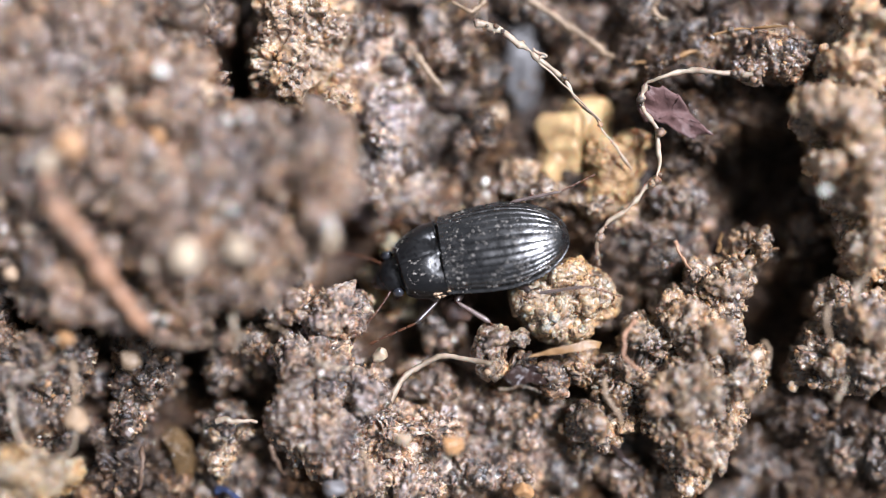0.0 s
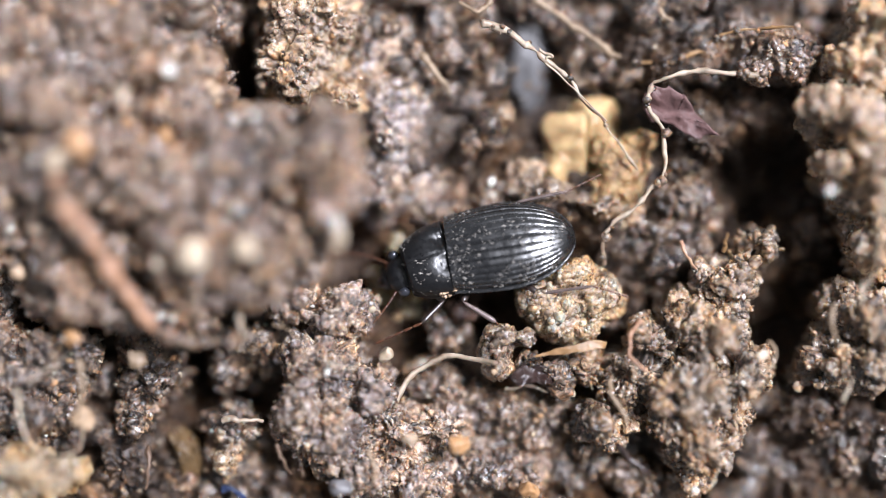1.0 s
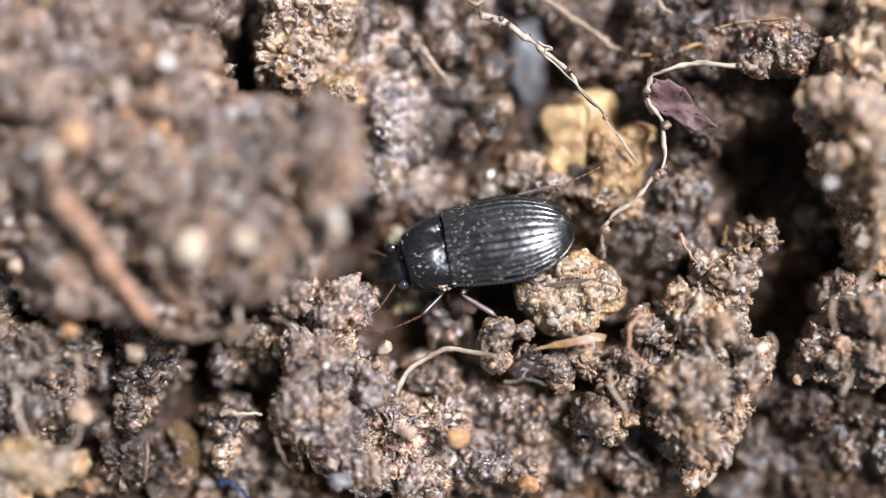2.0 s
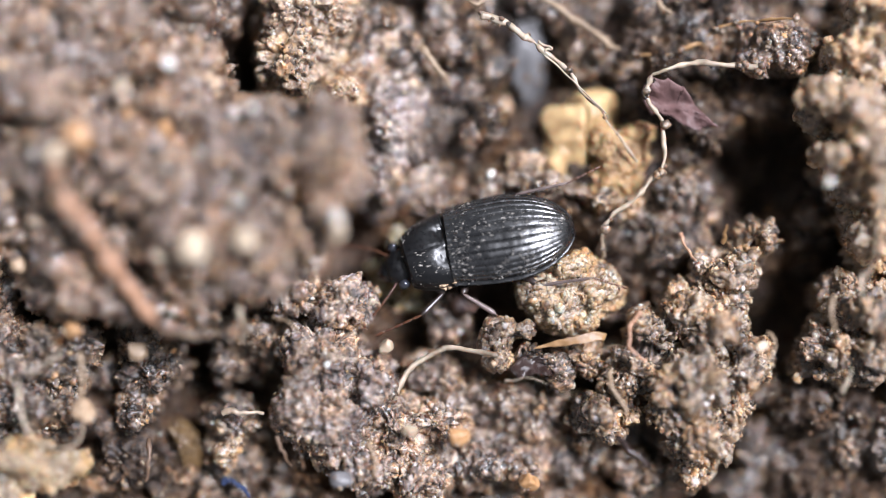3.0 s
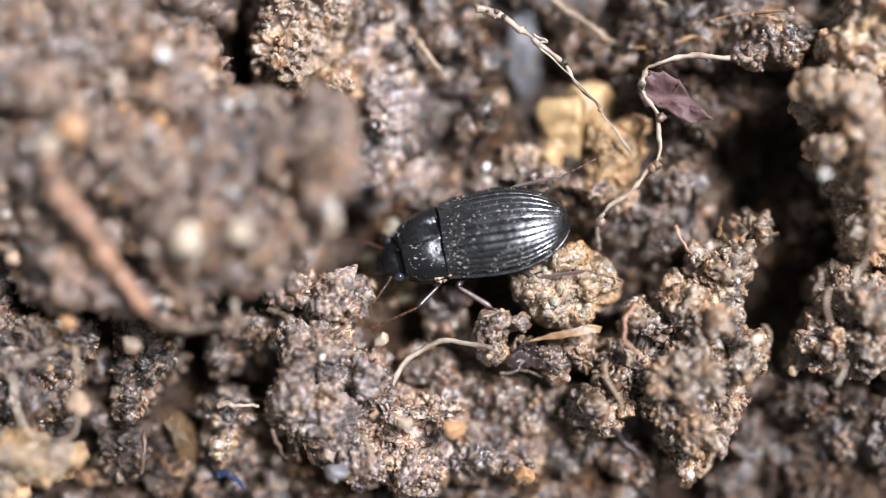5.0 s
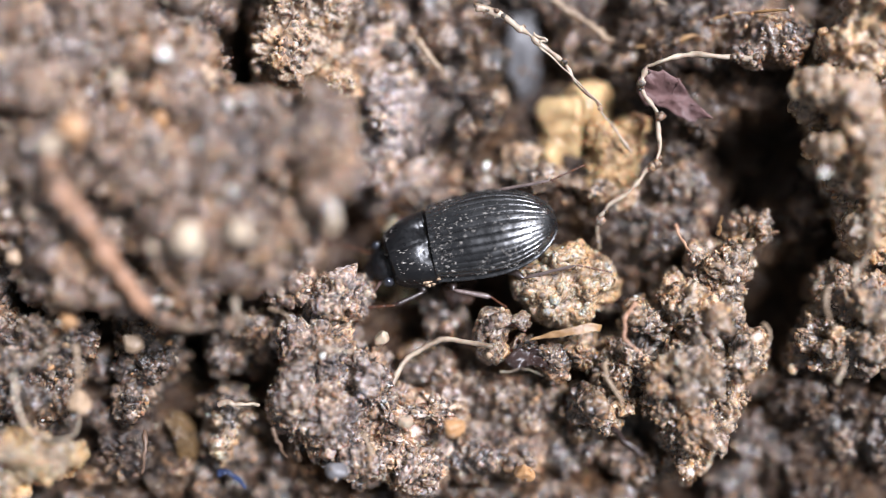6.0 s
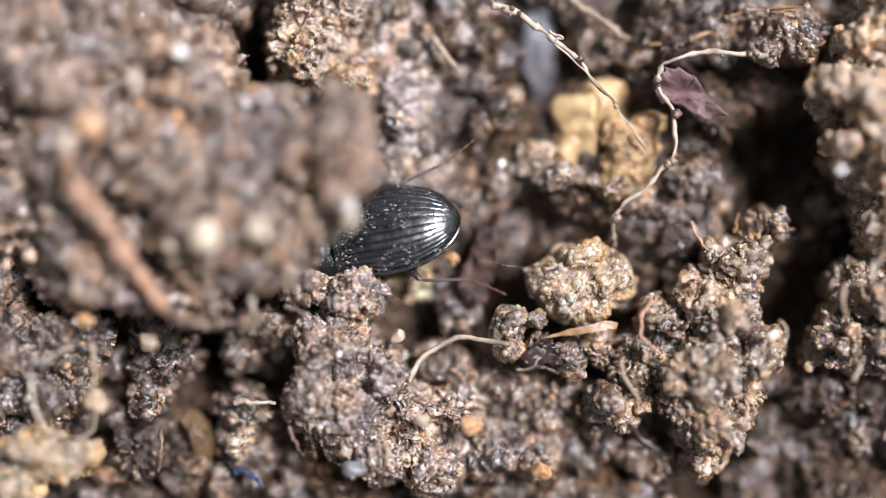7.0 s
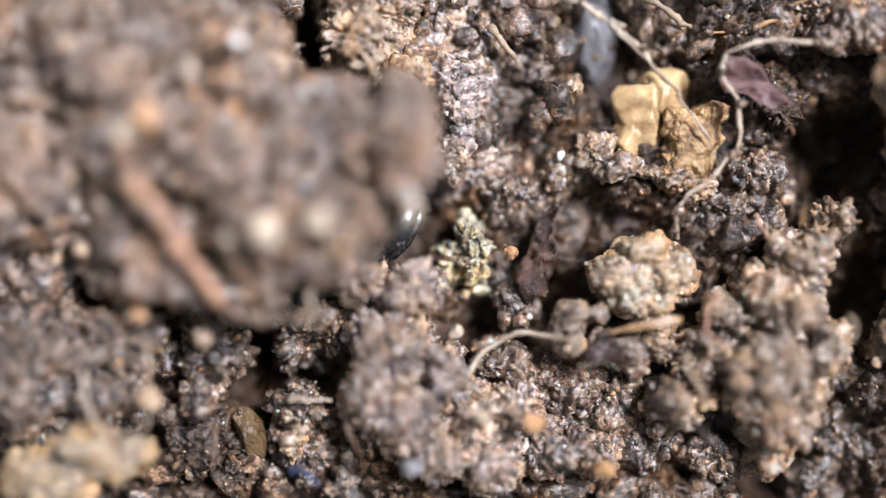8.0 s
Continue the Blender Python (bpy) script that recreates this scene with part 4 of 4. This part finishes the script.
# ---- the beetle: heading along its own x, up is z, in millimetres ----
def shell_half(side, x0, x1, width, height, base, striae, nu=110, nv=160, depth=0.062):
    """Half of a domed wing cover, from the seam to the turned-down rim."""
    u, w = np.meshgrid(np.linspace(0, 1, nu), np.linspace(0, 1, nv), indexing="ij")
    u, w = u.ravel(), w.ravel()
    s = np.clip(u, 0, 1)
    tip = np.maximum(0, 1 - np.clip((s - 0.38) / 0.62, 0, 1) ** 2.3) ** 0.6
    wide = width * tip * (0.87 + 0.13 * np.sin(np.clip(s / 0.5, 0, 1) * math.pi / 2))
    high = height * np.sqrt(np.maximum(0, 1 - np.clip((s - 0.3) / 0.7, 0, 1) ** 2.6)) * (0.86 + 0.14 * np.sin(np.clip(s / 0.35, 0, 1) * math.pi / 2))
    a = w * radians(104)
    lane = np.abs(np.sin((w * (striae + 0.6) - 0.02) * math.pi))
    groove = (1 - lane) ** 3.4 * np.clip(u / 0.05, 0, 1) * np.clip((1 - u) / 0.32, 0, 1)
    rr = 1 - depth * groove + 0.004 * smooth_noise(np.column_stack([u * 30, w * 12, u * 0]), 3)
    y = side * wide * np.sin(a) ** 0.92 * rr
    z = base + high * np.sign(np.cos(a)) * np.abs(np.cos(a)) ** 0.66 * rr
    x = x1 + (x0 - x1) * s
    rim = np.exp(-((w - 0.83) / 0.02) ** 2) * 0.16
    y = y + side * rim
    i = np.arange(nu * nv).reshape(nu, nv)
    f = np.stack([i[:-1, :-1], i[1:, :-1], i[1:, 1:], i[:-1, 1:]], -1).reshape(-1, 4)
    if side < 0:
        f = f[:, ::-1]
    return np.column_stack([x, y, z]), f


def shield(x0, x1, w0, wm, w1, height, base, nu=70, nv=90):
    """The domed neck shield with two dents along its hind edge."""
    u, w = np.meshgrid(np.linspace(0, 1, nu), np.linspace(-1, 1, nv), indexing="ij")
    u, w = u.ravel(), w.ravel()
    wide = w0 * (1 - u) ** 2 + 2 * wm * u * (1 - u) + w1 * u * u
    ends = np.sqrt(np.clip(np.minimum(u / 0.05, (1 - u) / 0.1), 0.05, 1))
    a = w * radians(103)
    y = wide * np.sin(a)
    high = height * ends * (0.86 + 0.14 * np.sin(u * math.pi))
    z = base + high * np.sign(np.cos(a)) * np.abs(np.cos(a)) ** 0.8
    x = x0 + (x1 - x0) * u + 0.12 * (1 - w * w) * (u - 0.5)
    for c in (-0.2, 0.2):
        z -= 0.17 * np.exp(-(np.maximum(u - 0.1, 0) / 0.22) ** 2 - ((w - c) / 0.13) ** 2) * (1 + 0.5 * smooth_noise(np.column_stack([u * 14, w * 11, u * 0]), 8))
    z += 0.05 * np.exp(-((u - 0.05) / 0.022) ** 2)
    z -= 0.04 * np.exp(-(w / 0.02) ** 2) * np.sin(u * math.pi)
    rim = np.exp(-((np.abs(w) - 0.9) / 0.05) ** 2) * 0.06
    y = y + np.sign(w) * rim
    i = np.arange(nu * nv).reshape(nu, nv)
    f = np.stack([i[:-1, :-1], i[:-1, 1:], i[1:, 1:], i[1:, :-1]], -1).reshape(-1, 4)
    return np.column_stack([x, y, z]), f


def bulb(at, radii, level=4, seed=2, lump=0.05):
    v, f = ball(level)
    return v * (1 + lump * cloudy(v * 2.0, seed, 2))[:, None] * np.array(radii) + np.array(at), f


def limb(a, b, r0, r1, belly=0.25, spines=0, seed=1):
    """A leg segment: a spindle from a to b, with short spines along it."""
    a, b = np.array(a, float), np.array(b, float)
    d = b - a
    t = np.linspace(0, 1, 12)
    e = d / np.linalg.norm(d)
    s1 = np.cross(e, (0.1, 0.2, 0.97))
    s1 /= np.linalg.norm(s1)
    s2 = np.cross(s1, e)
    rad = (r0 + (r1 - r0) * t) * (1 + belly * np.sin(t * math.pi)) * np.sqrt(np.clip(np.minimum(t / 0.06, (1 - t) / 0.06), 0.05, 1))
    m = 10
    v = np.concatenate([[a + d * q + (s1 * math.cos(2 * math.pi * k / m) + s2 * math.sin(2 * math.pi * k / m)) * rr for k in range(m)] for q, rr in zip(t, rad)])
    f = [(i * m + k, i * m + (k + 1) % m, (i + 1) * m + (k + 1) % m) for i in range(11) for k in range(m)]
    f += [(i * m + k, (i + 1) * m + (k + 1) % m, (i + 1) * m + k) for i in range(11) for k in range(m)]
    out = [(v, np.array(f))]
    rng = np.random.default_rng(seed)
    for i in range(spines):
        q = 0.25 + 0.7 * i / max(spines - 1, 1)
        c = a + d * q
        w = (s1 * (1 if i % 2 else -1) + s2 * rng.uniform(-0.4, 0.6) + e * 0.7)
        w /= np.linalg.norm(w)
        g = np.cross(w, e)
        g /= np.linalg.norm(g)
        tip = c + w * (r0 + 0.2)
        sv = np.array([c + g * 0.018, c - g * 0.018, c + np.cross(w, g) * 0.018, tip])
        out.append((sv, np.array([(0, 1, 3), (1, 2, 3), (2, 0, 3), (0, 2, 1)])))
    return joined(out)


LEGS = {}


def bent(v):
    """Head and neck shield turned a little to the beetle's left and down, about the joint with the wing cases."""
    m = pose(2.5, 0, 0.95, 0, 5, 9) @ pose(-2.5, 0, -0.95)
    return v @ np.array(m.to_3x3()).T + np.array(m.translation)


def beetle():
    body = new("beetle")
    tagged(body, "shiny black ground beetle with grooved wing cases and mud specks", "beetle")
    for side, name in ((1, "elytron"), (-1, "elytron")):
        v, f = shell_half(side, -2.66, 2.5, 1.74, 1.25, 0.95, 8)
        part(name, mesh_from(name, v, f, ELYTRA), body, "glossy black wing case with fine lengthwise grooves")
    v, f = bulb((0.0, 0, 0.85), (2.3, 1.55, 0.55), 5, 4, 0.03)
    part("abdomen", mesh_from("abdomen", v, f, SHELL), body)
    v, f = shield(2.38, 4.35, 1.5, 1.68, 1.02, 1.05, 0.95)
    part("pronotum", mesh_from("pronotum", bent(v), f, SHELL), body, "smooth black neck shield with two dents")
    v, f = bulb((3.2, 0, 0.85), (1.2, 1.2, 0.6), 4, 5, 0.03)
    part("thorax", mesh_from("thorax", bent(v), f, SHELL), body)
    v, f = joined([bulb((4.6, 0, 0.92), (0.66, 0.74, 0.45), 5, 6, 0.04), bulb((5.12, 0, 0.78), (0.36, 0.48, 0.26), 4, 7, 0.04)])
    head = part("head", mesh_from("head", bent(v), f, SHELL), body)
    for s in (1, -1):
        v, f = bulb((4.68, 0.82 * s, 1.05), (0.24, 0.2, 0.24), 4, 8, 0.0)
        part("eye", mesh_from("eye", bent(v), f, EYE_M), head, "round glossy eye")
        v, f = limb((5.28, 0.28 * s, 0.72), (5.68, 0.06 * s, 0.62), 0.13, 0.05)
        part("mandible", mesh_from("mandible", bent(v), f, LEG), head)
        pieces, a = [], np.array((4.98, 0.6 * s, 0.88))
        for k in range(10):
            g = np.array((math.cos(0.75 - 0.04 * k), s * math.sin(0.75 - 0.04 * k), 0.1 - 0.03 * k))
            b = a + g * (0.2 if k else 0.3)
            pieces.append(limb(a, b, 0.026, 0.032, 0.35))
            a = b
        v, f = joined(pieces)
        part("antenna", mesh_from("antenna", bent(v), f, LEG_RED), head, "thin reddish beaded feeler")
    # coxa, knee, ankle, tip in the beetle's own millimetres
    for key, coxa, knee, ankle, tip in (
            ("front_left", (3.25, 1.28, 0.4), (3.01, 1.73, 0.66), (4.02, 2.53, 0.77), (6.03, 2.98, 0.42)),
            ("middle_left", (2.0, 1.26, 0.3), (2.24, 1.94, 0.76), (1.06, 2.91, 0.48), (0.7, 3.45, -0.14)),
            ("hind_left", (0.07, 1.04, 0.3), (-0.83, 2.08, 0.65), (-3.0, 2.27, 1.15), (-4.32, 2.83, 0.74)),
            ("front_right", (3.0, -0.9, 0.6), (3.2, -1.5, 0.9), (4.0, -2.0, 0.4), (4.6, -2.1, 0.1)),
            ("middle_right", (1.4, -1.0, 0.5), (1.2, -1.5, 0.7), (0.3, -1.6, 0.3), (-0.5, -1.7, 0.1)),
            ("hind_right", (-0.04, -0.95, 0.6), (-0.53, -1.66, 1.43), (-2.64, -1.68, 1.66), (-4.12, -2.24, 1.45))):
        c = np.array(coxa)
        q = [np.array(p) - c for p in (coxa, knee, ankle, tip)]
        v, f = limb(q[0], q[1], 0.16, 0.11, 0.35)
        leg = part("leg", mesh_from("leg", v, f, LEG), body, "dark jointed leg")
        leg.location = Vector(coxa) * MM
        v, f = limb(q[1], q[2], 0.07, 0.055 if key.startswith("hind") else 0.11, 0.1, 15, 3)
        part("tibia", mesh_from("tibia", v, f, LEG if key.startswith("front") else SHIN), leg, "spiny shin")
        d = q[3] - q[2]
        v, f = joined([limb(q[2] + d * k / 5, q[2] + d * (k + 0.94) / 5, *((0.05, 0.062) if key.startswith("front") else (0.032, 0.045)), 0.1) for k in range(5)])
        part("tarsus", mesh_from("tarsus", v, f, LEG_RED), leg, "reddish segmented foot")
        LEGS[key] = (leg, coxa)
    # specks of dried mud on the back
    rng = np.random.default_rng(9)
    back = [shell_half(s, -2.66, 2.5, 1.74, 1.25, 0.95, 8)[0] for s in (1, -1)] + [bent(shield(2.38, 4.35, 1.5, 1.68, 1.02, 1.05, 0.95)[0])]
    pieces = []
    for surf, n, bare in zip(back, (230, 150, 80), (0.1, 0.13, 0.08)):
        for p in surf[rng.integers(0, len(surf), n * 5)]:
            if p[2] < 1.0 or p[0] < -2.45 or cloudy(np.array([p * 1.6]), 17, 3)[0] < bare:
                continue
            r = 0.009 + 0.036 * rng.random() ** 2.2
            pieces.append(bulb(p, (r * rng.uniform(0.6, 2.8), r * rng.uniform(0.5, 1.5), r * 0.4), 1, int(rng.integers(99)), 0.8))
    v, f = joined(pieces)
    mud = []
    for k in range(26):
        r = rng.uniform(0.04, 0.11)
        mud.append(bulb(bent(np.array([[2.55 + 0.75 * rng.random(), 1.42 + 0.12 * rng.random(), 0.75 + 0.5 * rng.random()]]))[0], (r, r * 0.8, r * 0.7), 2, k, 0.6))
    mv, mf = joined(mud)
    part("mud_clump", mesh_from("mud_clump", mv, mf, SAND_TAN), body, "brown mud stuck to the side of the neck shield")
    part("mud_specks", mesh_from("mud_specks", v, f, DUST), body, "pale specks of dried mud")
    return body


BEETLE = beetle()


# ---- movement ----
def motions():
    walk(BEETLE, [
        (0, pose(2.58 * MM, -0.180 * MM, -2.5 * MM, 18, 3, 189.5)),
        (4.7, pose(2.58 * MM, -0.180 * MM, -2.5 * MM, 18, 3, 189.5)),
        (5.8, pose(2.55 * MM, -0.190 * MM, -2.5 * MM, 18, 3, 189.5)),
        (6, pose(2.096 * MM, -0.311 * MM, -2.500 * MM, 18, 4, 191)),
        (6.2, pose(1.200 * MM, -0.386 * MM, -2.500 * MM, 18, 5, 187.5)),
        (6.4, pose(-0.035 * MM, -0.189 * MM, -2.500 * MM, 18, 5, 181.5)),
        (6.6, pose(-0.348 * MM, -0.073 * MM, -2.550 * MM, 18, 5, 180)),
        (6.8, pose(-1.981 * MM, -0.325 * MM, -2.600 * MM, 18, 7, 184)),
        (7, pose(-2.402 * MM, -0.234 * MM, -2.600 * MM, 18, 8, 190)),
        (7.15, pose(-2.62 * MM, -0.150 * MM, -2.600 * MM, 18, 8, 196)),
        (7.3, pose(-3.30 * MM, 0.480 * MM, -2.800 * MM, 18, 12, 204)),
        (7.5, pose(-3.72 * MM, 0.910 * MM, -3.300 * MM, 18, 20, 207)),
        (7.7, pose(-4.94 * MM, 0.790 * MM, -3.700 * MM, 18, 24, 206)),
        (8, pose(-5.70 * MM, -0.270 * MM, -4.000 * MM, 18, 26, 200))])
    steps = {"front_left": (0, -22, -34, -28, -34, -26, -34, -28, -30), "middle_left": (0, 20, 42, 5, -10, 18, -8, 12, 5),
             "hind_left": (0, 4, 8, 5, 1, -8, -20, -24, 0), "front_right": (0, -16, 18, -20, 16, -18, 12, -12, -10),
             "middle_right": (0, 15, -16, 18, -14, 18, -12, 10, 8), "hind_right": (0, -4, -12, -22, -18, 12, 6, -12, -8)}
    for key, turns in steps.items():
        leg, (x, y, z) = LEGS[key]
        rows = [(0.0, pose(x * MM, y * MM, z * MM))]
        rows += [(t, pose(x * MM, y * MM, z * MM, 0, 0, a)) for t, a in zip((5.8, 6.0, 6.2, 6.5, 6.8, 7.0, 7.2, 7.5, 8.0), turns)]
        walk(leg, rows)


motions()
